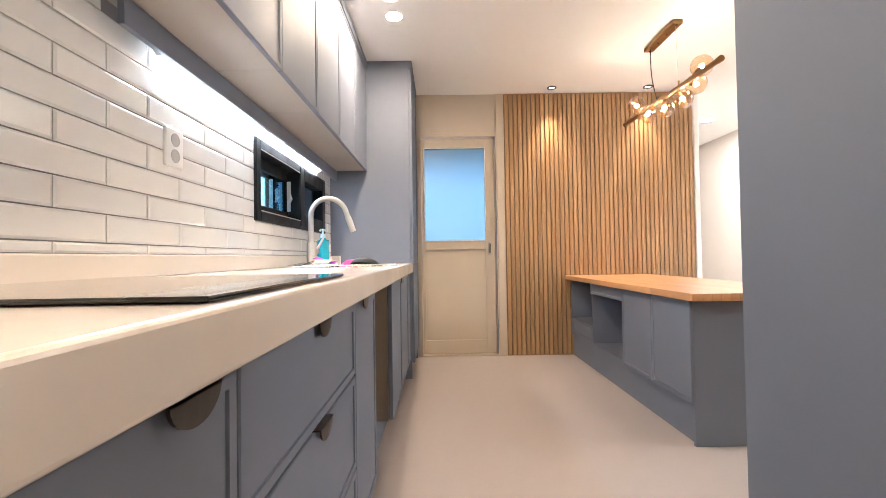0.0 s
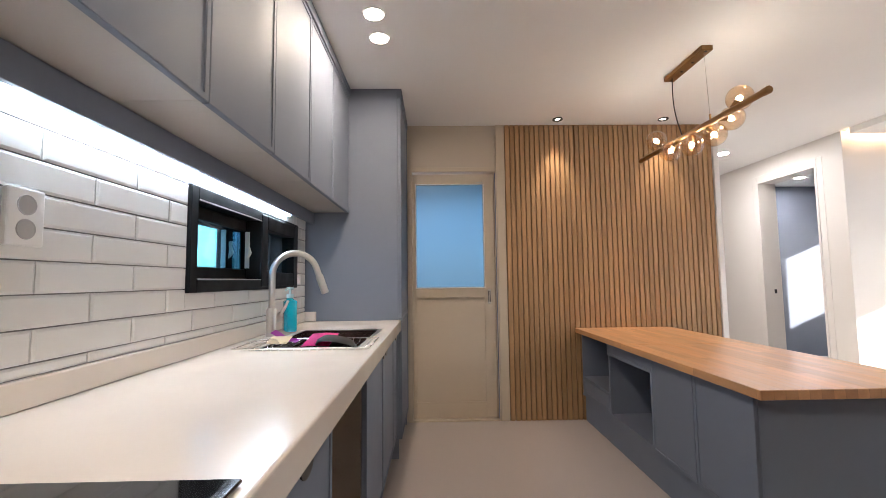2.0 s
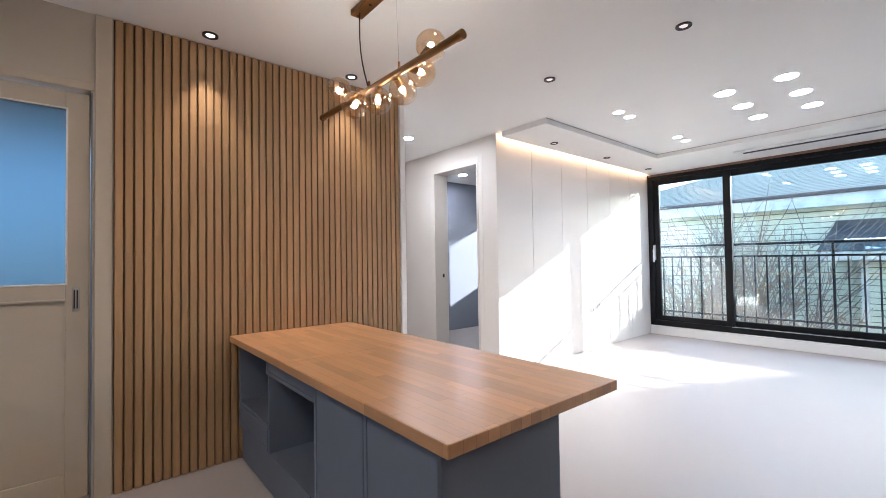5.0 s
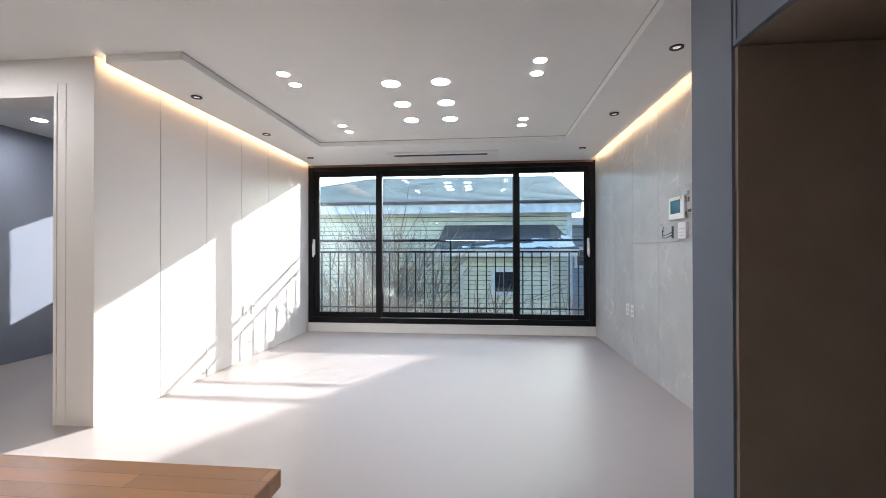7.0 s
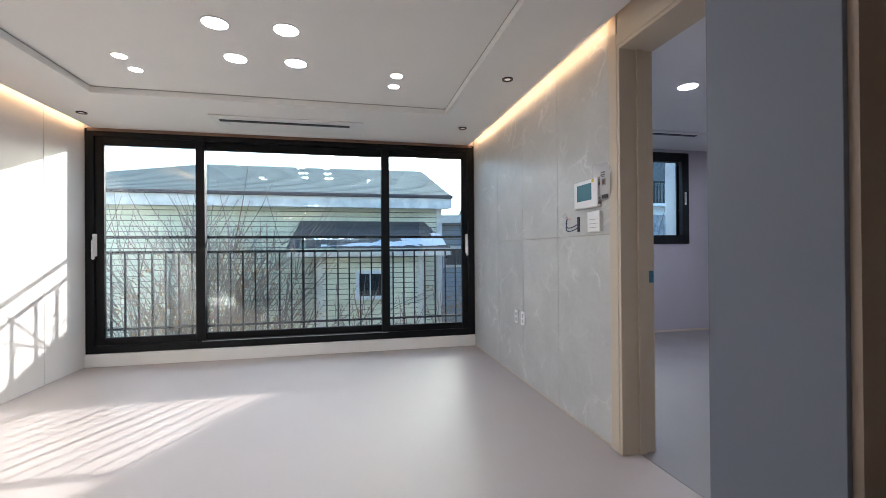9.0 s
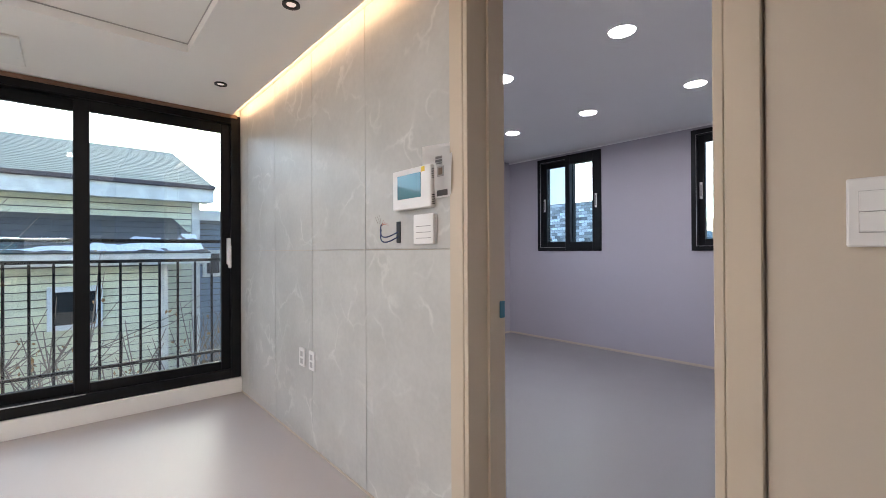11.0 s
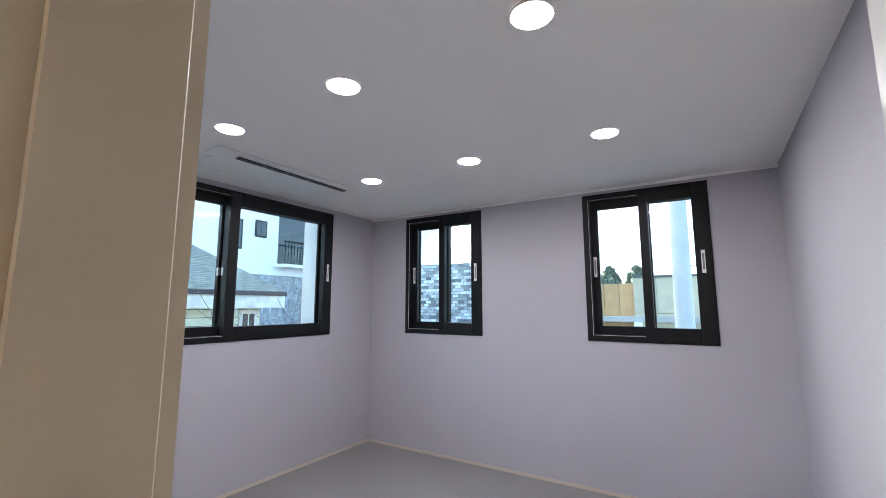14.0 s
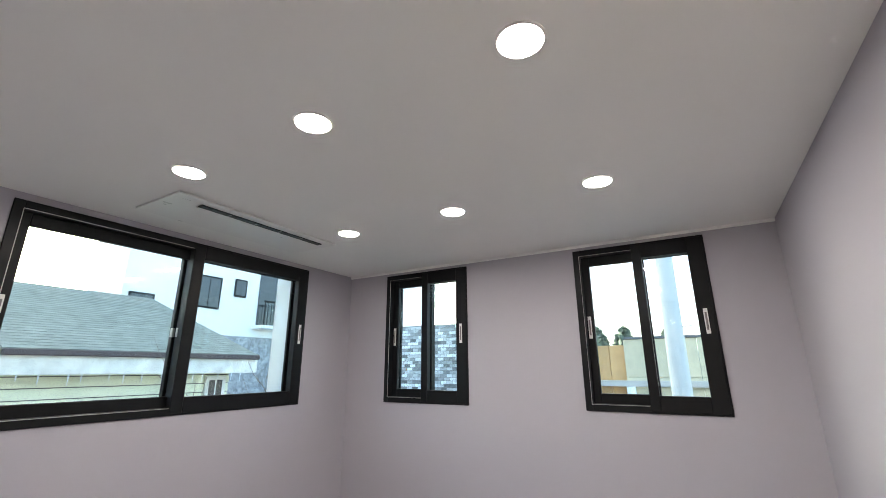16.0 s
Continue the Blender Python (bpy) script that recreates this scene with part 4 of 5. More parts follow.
part("cable", rod(BM(), (2.36, 2.82, KC - 0.03), (2.36, 2.80, 1.97), 0.0012, 5), M_STEEL, ch)
# ---- kitchen things ----
hob = thing("induction_hob", (0.35, 0.83, CZ), "black glass induction hob set on the worktop", "hob")
part("glass_plate", boxed(0.088, 0.602, 0.545, 1.118, CZ + 0.002, CZ + 0.008, bevel=0.002), M_BLACKGLASS, hob)
part("body", boxed(0.10, 0.59, 0.56, 1.105, CZ - 0.05, CZ + 0.0015), M_BLACK, hob)

sk = thing("kitchen_sink", (0.36, 2.48, 0.64), "dark steel undermount sink with steel rim", "sink")
x0, x1, y0, y1 = HOLE
bs = BM()
t = 0.004
for a in ((x0 + 0.001, x0 + t, y0 + 0.001, y1 - 0.001, 0.66, CZ - 0.002), (x1 - t, x1 - 0.001, y0 + 0.001, y1 - 0.001, 0.66, CZ - 0.002), (x0 + t, x1 - t, y0 + 0.001, y0 + t, 0.66, CZ - 0.002), (x0 + t, x1 - t, y1 - t, y1 - 0.001, 0.66, CZ - 0.002), (x0 + 0.001, x1 - 0.001, y0 + 0.001, y1 - 0.001, 0.65, 0.66)):
    box(bs, *a)
part("basin", bs, M_DARKSTEEL, sk)
rim = BM()
for a in ((x0 - 0.012, x0 + 0.006, y0 - 0.012, y1 + 0.012), (x1 - 0.006, x1 + 0.012, y0 - 0.012, y1 + 0.012), (x0 + 0.006, x1 - 0.006, y0 - 0.012, y0 + 0.006), (x0 + 0.006, x1 - 0.006, y1 - 0.006, y1 + 0.012)):
    box(rim, *a, CZ + 0.0005, CZ + 0.003)
part("rim", rim, M_STEEL, sk)
part("drain", lathe(BM(), (0.36, 2.55, 0.661), [(0.055, 0.0), (0.05, 0.003), (0.02, 0.001), (0.0001, 0.001)], 20), M_STEEL, sk)

M_WIRE = mat("bright_wire", (0.82, 0.80, 0.77), 0.25, metal=1.0, var=0.03, bump=0)
rk = thing("drying_rack", (0.35, 2.27, CZ), "steel wire drying rack laid over the sink", "dish rack")
for y in (2.135, 2.40):
    part("rail", rod(BM(), (0.105, y, CZ + 0.010), (0.60, y, CZ + 0.010), 0.003, 8), M_WIRE, rk, smooth=True)
for x in (0.105, 0.60):
    part("rail", rod(BM(), (x, 2.135, CZ + 0.010), (x, 2.40, CZ + 0.010), 0.003, 8), M_WIRE, rk, smooth=True)
for i in range(17):
    x = 0.13 + i * 0.028
    part("wire", tube(BM(), [(x, 2.137, CZ + 0.009), (x, 2.15, CZ - 0.004 if x > 0.17 and x < 0.55 else CZ + 0.004), (x, 2.27, CZ - 0.006 if x > 0.17 and x < 0.55 else CZ + 0.004), (x, 2.385, CZ - 0.004 if x > 0.17 and x < 0.55 else CZ + 0.004), (x, 2.398, CZ + 0.009)], 0.0016, 6), M_WIRE, rk)


def sheet(w, h, f, n=14):
    bm = BM()
    g = [[bm.verts.new(f(i / n, j / n)) for j in range(n + 1)] for i in range(n + 1)]
    for i in range(n):
        for j in range(n):
            bm.faces.new((g[i][j], g[i + 1][j], g[i + 1][j + 1], g[i][j + 1]))
    bmesh.ops.solidify(bm, geom=bm.faces, thickness=0.002)
    return bm


solo("rubber_mat", sheet(1, 1, lambda u, v: (0.31 + 0.11 * u + 0.02 * v, 2.27 + 0.10 * v, CZ - 0.004 + 0.038 * v + 0.004 * math.sin(3 * u))), mat("pink_rubber", (0.80, 0.04, 0.30), 0.5, var=0.06), "bright pink rubber mat leaning in the drying rack", "mat", smooth=True)
pan = thing("frying_pan", (0.44, 2.28, CZ), "black frying pan resting on the drying rack", "frying pan")
pb = BM()
lathe(pb, (0, 0, 0), [(0.0001, 0.0), (0.07, 0.0), (0.088, 0.02), (0.09, 0.035), (0.087, 0.035), (0.085, 0.021), (0.068, 0.003), (0.0001, 0.003)], 28)
bmesh.ops.transform(pb, matrix=pose(0.455, 2.285, CZ + 0.018, 155, 8, 0) @ Matrix.Scale(0.92, 4), verts=pb.verts)
part("bowl", pb, M_BLACK, pan, smooth=True)
bagm = glass("clear_plastic_bag", (0.93, 0.90, 0.86), film=0.07)
bg = thing("plastic_bag", (0.20, 2.25, CZ), "crumpled clear plastic bag with a purple top strip", "plastic bag")
for h, sd in ((0.016, 5),):
    part("film", sheet(1, 1, lambda u, v: (0.11 + 0.20 * u, 2.12 + 0.22 * v, CZ + 0.014 + h * math.sin(math.pi * u) * math.sin(math.pi * v) + 0.009 * noise.noise((u * 5, v * 5, sd))), 22), bagm, bg, smooth=True)
part("strip", sheet(1, 1, lambda u, v: (0.17 + 0.13 * u + 0.016 * v, 2.325 - 0.085 * u + 0.014 * v, CZ + 0.014 + 0.030 * (1 - u) ** 2 + 0.012 * v + 0.003 * math.sin(9 * u)), 14), mat("purple_film", (0.30, 0.03, 0.30), 0.3, var=0.1), bg, "purple printed strip", smooth=True)
part("card", sheet(1, 1, lambda u, v: (0.20 + 0.08 * u, 2.20 + 0.07 * v, CZ + 0.018 + 0.02 * v), 4), mat("cream_card", (0.78, 0.68, 0.50), 0.6), bg, "cream paper insert")

fc = thing("kitchen_faucet", (0.10, 2.50, CZ), "brushed steel gooseneck kitchen faucet", "faucet")
FB, FD = Vector((0.108, 2.50, CZ)), Vector((0.198, 0.07, 0)).normalized()
part("base", lathe(BM(), FB, [(0.029, 0.0), (0.029, 0.006), (0.024, 0.010), (0.024, 0.125), (0.020, 0.135)], 24), M_STEEL, fc, smooth=True)
R = 0.098
pts = [FB + Vector((0, 0, z)) for z in (0.13, 0.2, 0.26, 0.285)]
for i in range(1, 17):
    a = math.pi * i / 16 * 0.92
    pts.append(FB + Vector((0, 0, 0.285)) + FD * (R - R * math.cos(a)) + Vector((0, 0, R * math.sin(a))))
pts.append(pts[-1] + (pts[-1] - pts[-2]).normalized() * 0.03)
part("neck", tube(BM(), pts, 0.0145, 16), M_STEEL, fc, smooth=True)
dn = (pts[-1] - pts[-2]).normalized()
part("spray_head", tube(BM(), [pts[-1], pts[-1] + dn * 0.01, pts[-1] + dn * 0.085, pts[-1] + dn * 0.09], [0.0165, 0.0175, 0.0175, 0.014], 16), M_STEEL, fc, smooth=True)
lv = BM()
rod(lv, FB + Vector((0, 0, 0.085)), FB + Vector((0.01, 0.055, 0.085)), 0.019, 16)
tube(lv, [FB + Vector((0.012, 0.05, 0.09)), FB + Vector((0.035, 0.062, 0.13)), FB + Vector((0.05, 0.07, 0.165))], [0.008, 0.007, 0.0055], 10)
part("lever", lv, M_STEEL, fc, smooth=True)

bt = thing("soap_bottle", (0.106, 2.745, CZ), "clear pump bottle of turquoise dish soap", "soap bottle")
M_SOAP = mat("turquoise_soap", (0.01, 0.46, 0.62), 0.12, var=0.05, bump=0, coat=0.6)
M_SOAP.node_tree.nodes["Principled BSDF"].inputs["Transmission Weight"].default_value = 0.35
bb = boxed(-0.026, 0.026, -0.038, 0.038, 0.001, 0.160, bevel=0.010, seg=3)
lathe(bb, (0, 0, 0), [(0.022, 0.157), (0.017, 0.166), (0.013, 0.172)], 20)
bmesh.ops.transform(bb, matrix=Matrix.Translation((0.106, 2.745, CZ)) @ Matrix.Rotation(radians(38), 4, "Z"), verts=bb.verts)
part("bottle", bb, M_SOAP, bt, smooth=True)
M_CLEAR = mat("pale_pump_plastic", (0.55, 0.75, 0.78), 0.25, var=0.03, bump=0)
part("collar", lathe(BM(), (0.106, 2.745, CZ), [(0.018, 0.176), (0.017, 0.192), (0.006, 0.190), (0.006, 0.212)], 16), M_CLEAR, bt, smooth=True)
pm = boxed(0.094, 0.118, 2.718, 2.772, CZ + 0.212, CZ + 0.226, bevel=0.004)
rod(pm, (0.106, 2.725, CZ + 0.219), (0.106, 2.685, CZ + 0.212), 0.006, 8)
part("pump", pm, M_CLEAR, bt)
part("cap_ring", lathe(BM(), (0.106, 2.745, CZ), [(0.0145, 0.170), (0.0185, 0.173), (0.0185, 0.177)], 16), M_CLEAR, bt, smooth=True)

so1 = thing("wall_socket", (0.012, 1.43, 1.188), "white double wall socket on the tiles", "socket")
part("plate", boxed(0.010, 0.022, 1.388, 1.470, 1.188, 1.305, bevel=0.004, seg=2), M_PLASTIC, so1)
for z in (1.222, 1.271):
    s = part("outlet", lathe(BM(), (0, 0, 0), [(0.021, 0.0), (0.020, 0.002), (0.018, 0.0005), (0.0001, 0.0005)], 20), M_SHADE, so1)
    s.data.transform(Matrix.Translation(Vector((0.0222, 1.429, z)) - so1.location) @ Matrix.Rotation(radians(90), 4, "Y") @ Matrix.Translation(so1.location))

# ---- living room wall fittings ----
ic = thing("video_intercom", (5.295, SY, 1.36), "white wall video intercom with protective film", "intercom")
part("body", boxed(5.165, 5.425, SY + 0.001, SY + 0.030, 1.36, 1.53, bevel=0.006, seg=2), M_PLASTIC, ic)
# The window's cyan reflection is put into the screen's base colour.
scm = mat("intercom_screen", (0.07, 0.19, 0.23), 0.08, var=0.05, bump=0, coat=0.6)
part("screen", boxed(5.225, 5.385, SY + 0.0305, SY + 0.032, 1.405, 1.505), scm, ic, "glossy screen with the window's cyan reflection in its colour")
part("sticker", boxed(5.20, 5.222, SY + 0.0305, SY + 0.0313, 1.505, 1.525), mat("yellow_sticker", (0.75, 0.55, 0.05), 0.5), ic, "yellow corner sticker")
for i in range(6):
    for zb in (1.475, 1.372):
        part("vent", boxed(5.164, 5.1655, SY + 0.008, SY + 0.024, zb + i * 0.007, zb + i * 0.007 + 0.003), M_BLACK, ic)
lf_ = thing("leaflet", (5.17, SY, 1.39), "folded white instruction leaflet behind the intercom", "leaflet")
def paper(u, v, off=0.0):
    return (5.062 + 0.185 * u - 0.012 * math.sin(math.pi * v) * (1 - u), SY + 0.004 + off + 0.020 * (1 - u) * math.sin(math.pi * (0.15 + 0.85 * v)), 1.393 + (0.205 + 0.015 * u) * v)


def printed(u0, u1, v0, v1, material, name="print_bar"):
    part(name, sheet(1, 1, lambda u, v: paper(u0 + (u1 - u0) * u, v0 + (v1 - v0) * v, 0.0028), 3), material, lf_)


lfb = sheet(1, 1, paper, 12)
part("paper", lfb, mat("white_paper", (0.80, 0.785, 0.77), 0.6, var=0.02), lf_, smooth=True)
# Back sheet is a darker paper copy, its shade put into the colour.
part("sheet_behind", sheet(1, 1, lambda u, v: (5.045 + 0.12 * u, SY + 0.003 + 0.006 * (1 - u), 1.45 + 0.155 * v - 0.02 * u), 6), mat("shaded_paper", (0.70, 0.68, 0.66), 0.6, var=0.02), lf_, smooth=True)
ink, grey_ink = mat("dark_ink", (0.12, 0.115, 0.12), 0.6, bump=0), mat("grey_ink", (0.30, 0.29, 0.29), 0.6, bump=0)
for a in ((0.30, 0.52, 0.72, 0.765), (0.29, 0.53, 0.655, 0.70), (0.30, 0.48, 0.615, 0.64)):
    printed(*a, grey_ink)
printed(0.22, 0.45, 0.38, 0.57, M_SHADE, "print_frame")
printed(0.10, 0.46, 0.03, 0.135, ink, "print_box")
part("print_picture", sheet(1, 1, lambda u, v: paper(0.26 + 0.13 * u, 0.41 + 0.13 * v, 0.0052), 3), mat("brown_print", (0.20, 0.14, 0.10), 0.6, bump=0), lf_)


def switch(x0, x1, z0, z1, depth, label):
    """A square switch on the stone wall: one smooth cover with three fine grooves."""
    s = thing("light_switch", ((x0 + x1) / 2, SY, z0), label, "light switch")
    part("base", boxed(x0 - 0.002, x1 - 0.004, SY + 0.001, SY + 0.007, z0 + 0.002, z1 - 0.002, bevel=0.002), M_PLASTIC, s)
    part("cover", boxed(x0, x1, SY + 0.0072, SY + depth, z0, z1, bevel=0.005, seg=3), M_PLASTIC, s, smooth=True)
    for f in (0.21, 0.40, 0.60):
        z = z0 + (z1 - z0) * f
        part("groove", boxed(x0 + 0.016, x1 - 0.02, SY + depth - 0.0002, SY + depth + 0.0005, z - 0.0011, z + 0.0011), M_HOODGREY, s)
    return s


def framed_switch(x0, x1, z0, z1, label):
    """A wide flat plate with two rockers, one over the other."""
    s = thing("light_switch", ((x0 + x1) / 2, SY, z0), label, "light switch")
    part("plate", boxed(x0, x1, SY + 0.0002, SY + 0.010, z0, z1, bevel=0.004, seg=2), M_PLASTIC, s)
    part("surround", boxed(x0 + 0.017, x1 - 0.017, SY + 0.0095, SY + 0.0115, z0 + 0.026, z1 - 0.024, bevel=0.0006), M_SHADE, s)
    zm = (z0 + z1) / 2 + 0.001
    for a, b in ((z0 + 0.027, zm - 0.0008), (zm + 0.0008, z1 - 0.025)):
        part("rocker", boxed(x0 + 0.018, x1 - 0.018, SY + 0.011, SY + 0.0145, a, b, bevel=0.0012), M_PLASTIC, s)
    return s


switch(5.160, 5.290, 1.213, 1.336, 0.021, "white four-way light switch on the stone panel")
framed_switch(3.895, 3.985, 1.19, 1.316, "white two-way light switch on the beige wall")
wh = thing("bare_wires", (5.42, SY, 1.222), "slot in the wall with loose blue and red wires", "wires")
part("slot", boxed(5.406, 5.434, SY + 0.0005, SY + 0.004, 1.222, 1.316), M_BLACK, wh)
blue, red, cop = mat("blue_wire", (0.012, 0.03, 0.11), 0.4, bump=0), mat("red_wire", (0.45, 0.10, 0.06), 0.4, bump=0), mat("copper_wire", (0.3, 0.28, 0.24), 0.4, bump=0)
for k, dz in enumerate((0.0, -0.022)):
    part("wire", tube(BM(), [(5.42 + 0.092 * s, SY + 0.004 + 0.05 * math.sin(math.pi * s * 0.8) , 1.272 + dz - 0.035 * math.sin(math.pi * s * 0.9) + 0.045 * s * s) for s in [i / 12 for i in range(13)]], 0.0028, 8), blue, wh, smooth=True)
for k in range(4):
    part("wire", tube(BM(), [(5.505 - 0.06 * s, SY + 0.035 + 0.01 * k * s, 1.30 + (0.006 + 0.006 * k) * s + 0.004 * math.sin(5 * s)) for s in [i / 8 for i in range(9)]], 0.0009, 5), red, wh)
for k in range(3):
    part("wire", tube(BM(), [(5.508 + 0.02 * s + 0.004 * k, SY + 0.035 + 0.006 * k, 1.30 + 0.05 * s + 0.01 * math.sin(3 * s + k)) for s in [i / 8 for i in range(9)]], 0.0009, 5), cop, wh)


def outlet(x, z, wall, sign):
    o = thing("wall_outlet", (x, wall, z), "white single wall outlet", "socket", "wall outlets")
    a, b = sorted((wall + sign * 0.001, wall + sign * 0.011))
    part("plate", boxed(x - 0.038, x + 0.038, a, b, z, z + 0.115, bevel=0.004, seg=2), M_PLASTIC, o)
    for dz in (0.033, 0.078):
        a2, b2 = sorted((wall + sign * 0.0105, wall + sign * 0.0125))
        part("insert", boxed(x - 0.017, x + 0.017, a2, b2, z + dz - 0.016, z + dz + 0.016, bevel=0.0008), M_SHADE, o)


outlet(6.456, 0.472, SY, 1)
outlet(6.315, 0.474, SY, 1)
outlet(6.15, 0.455, NY, -1)
outlet(6.30, 0.455, NY, -1)


def aircon(x0, x1, y0, y1, z, sx, sy0, sy1):
    u = thing("ceiling_air_conditioner", ((x0 + x1) / 2, (y0 + y1) / 2, z), "flat white one-way ceiling air conditioner", "air conditioner", "ceiling air conditioners")
    part("panel", boxed(x0, x1, y0, y1, z - 0.016, z - 0.001, bevel=0.004, seg=2), M_PLASTIC, u)
    part("outlet_slot", boxed(sx - 0.022, sx + 0.022, sy0, sy1, z - 0.023, z - 0.0155), M_BLACK, u)
    part("louvre", boxed(sx + 0.024, sx + 0.032, sy0, sy1, z - 0.024, z - 0.0165, bevel=0.001), M_PLASTIC, u)
    for i in range(4):
        y = sy0 + (sy1 - sy0) * (i + 1) / 5
        part("vane", boxed(sx - 0.022, sx + 0.022, y - 0.002, y + 0.002, z - 0.0245, z - 0.0225), M_SHADE, u)
    for i in range(4):
        part("indicator", boxed(x0 + 0.06, x0 + 0.066, y1 - 0.10 + 0.014 * i, y1 - 0.095 + 0.014 * i, z - 0.0168, z - 0.0158), M_SHADE, u)


aircon(7.06, 7.54, -2.40, -1.18, BC, 7.145, -2.31, -1.35)
aircon(7.06, 7.52, 1.50, 2.86, SOF, 7.18, 1.63, 2.79)
structure("trim_bedroom_ceiling", boxed(BW + 0.001, BX - 0.001, BS + 0.001, BS + 0.014, BC - 0.022, BC - 0.001), M_CEIL, "slim white ceiling cove trim in the bedroom", "trim")
structure("baseboard_bedroom_south", boxed(BW + 0.001, BX - 0.001, BS + 0.001, BS + 0.008, 0.001, 0.028), M_BEIGE, "slim beige floor trim in the bedroom", "baseboard")
structure("baseboard_bedroom_east", boxed(BX - 0.008, BX - 0.001, BS + 0.009, BN - 0.01, 0.001, 0.028), M_BEIGE, "slim beige floor trim in the bedroom", "baseboard")
structure("baseboard_living_south", boxed(5.075, EX - 0.031, SY + 0.001, SY + 0.005, 0.001, 0.012), M_BEIGE, "thin beige sealant strip along the stone panels", "baseboard")

# Grey strip drawn in as the shadow line where soffit meets ceiling.
edge = BM()
box(edge, 4.45, 6.69, 3.5555, 3.5598, KC - 0.007, KC - 0.0015)
box(edge, 4.0, 6.69, 0.7852, 0.7895, KC - 0.007, KC - 0.0015)
box(edge, 6.6855, 6.6898, 0.7895, 3.5555, KC - 0.007, KC - 0.0015)
structure("trim_ceiling_shadow_gap", edge, M_SHADE, "thin grey strip painted in as the shadow line round the ceiling tray", "trim")

# ---- outside ----
GZ = -3.0
M_GROUND = mat("winter_ground", (0.30, 0.285, 0.26), 0.95, var=0.35, scale=0.8, bump=0.1, bscale=6, dist=0.05)
solo("ground", boxed(-400, 400, -400, 400, GZ - 1, GZ), M_GROUND, "dry winter ground around the houses", "ground", kind="structure")
M_SIDING = mat("cream_siding", (0.84, 0.82, 0.62), 0.6, var=0.08, scale=2, bump=0.02, bscale=40, random=0.04)
M_SIDING_BLUE = mat("blue_grey_siding", (0.30, 0.36, 0.42), 0.6, var=0.08, scale=2, random=0.04)
M_SHINGLE = mat("grey_shingle", (0.235, 0.25, 0.212), 0.9, var=0.30, scale=6, bump=0.08, bscale=30, random=0.06, dist=0.02)
M_SHINGLE_DARK = mat("dark_shingle", (0.10, 0.092, 0.085), 0.9, var=0.25, scale=5, bump=0.08, bscale=30, random=0.14, dist=0.02)
M_FASCIA = mat("worn_white_fascia", (0.80, 0.765, 0.69), 0.6, var=0.28, scale=5, bump=0.03)
M_GUTTER = mat("brown_gutter", (0.07, 0.05, 0.05), 0.5, var=0.1)
M_SNOW = mat("snow", (0.85, 0.87, 0.9), 0.7, var=0.03, scale=8, bump=0.1, bscale=20, dist=0.02)
# Wall behind the siding is dark to paint the shade in the board gaps.
M_GAP_SHADE = mat("siding_gap_shade", (0.13, 0.125, 0.11), 0.9, var=0.2, scale=5)
M_DARKPANE = mat("dark_window", (0.02, 0.025, 0.03), 0.08, bump=0, coat=0.5)


def shingled(parent, corners, rows, material=M_SHINGLE):
    """Roof slope from eave (a, b) to ridge (c, d), laid in overlapping courses."""
    a, b, c, d = [Vector(p) for p in corners]
    for i in range(rows):
        s0, s1 = i / rows, (i + 1.12) / rows
        p, q, r, s = a.lerp(d, s0), b.lerp(c, s0), b.lerp(c, min(1, s1)), a.lerp(d, min(1, s1))
        n = (q - p).cross(s - p).normalized()
        if n.z < 0:
            n = -n
        bm = BM()
        vs = [bm.verts.new(v) for v in (p + n * 0.013, q + n * 0.013, r + n * 0.008, s + n * 0.008, p, q, r, s)]
        for f in ((0, 1, 2, 3), (4, 5, 6, 7), (0, 1, 5, 4), (1, 2, 6, 5), (2, 3, 7, 6), (3, 0, 4, 7)):
            bm.faces.new([vs[k] for k in f])
        part("shingle_course", bm, material, parent)


def boards(parent, x, y0, y1, z0, z1, material, step=0.11):
    z = z0
    while z < z1:
        bm = BM()
        h = step - 0.014
        w = [bm.verts.new(v) for v in ((x - 0.034, y0, z), (x - 0.034, y1, z), (x - 0.012, y1, z + h), (x - 0.012, y0, z + h), (x, y0, z), (x, y1, z), (x, y1, z + h), (x, y0, z + h))]
        for f in ((0, 1, 2, 3), (4, 5, 6, 7), (0, 1, 5, 4), (1, 2, 6, 5), (2, 3, 7, 6), (3, 0, 4, 7)):
            bm.faces.new([w[k] for k in f])
        part("siding_board", bm, material, parent)
        z += step


def small_window(parent, x, y0, y1, z0, z1, frame=M_FASCIA):
    w = part("window", boxed(x - 0.07, x - 0.03, y0 - 0.07, y1 + 0.07, z0 - 0.07, z1 + 0.07, bevel=0.005), frame, parent)
    part("pane", boxed(x - 0.076, x - 0.071, y0, (y0 + y1) / 2 - 0.015, z0, z1), M_DARKPANE, w)
    part("pane", boxed(x - 0.076, x - 0.071, (y0 + y1) / 2 + 0.015, y1, z0, z1), M_DARKPANE, w)


h1 = thing("house", (14, 3, GZ), "cream-sided house with grey shingle hip roof", "house", "neighbouring houses")
part("wall", boxed(12.45, 17.5, -0.35, 8.0, GZ, 2.1), M_GAP_SHADE, h1)
boards(h1, 12.449, -0.35, 8.0, -1.98, 2.05, M_SIDING)
part("corner_board", boxed(12.40, 12.46, -0.42, -0.30, GZ, 2.05), M_FASCIA, h1)
part("fascia", boxed(12.0, 12.05, -0.56, 8.6, 2.03, 2.25), M_FASCIA, h1)
part("soffit", boxed(12.05, 12.5, -0.56, 8.6, 2.05, 2.09), M_FASCIA, h1)
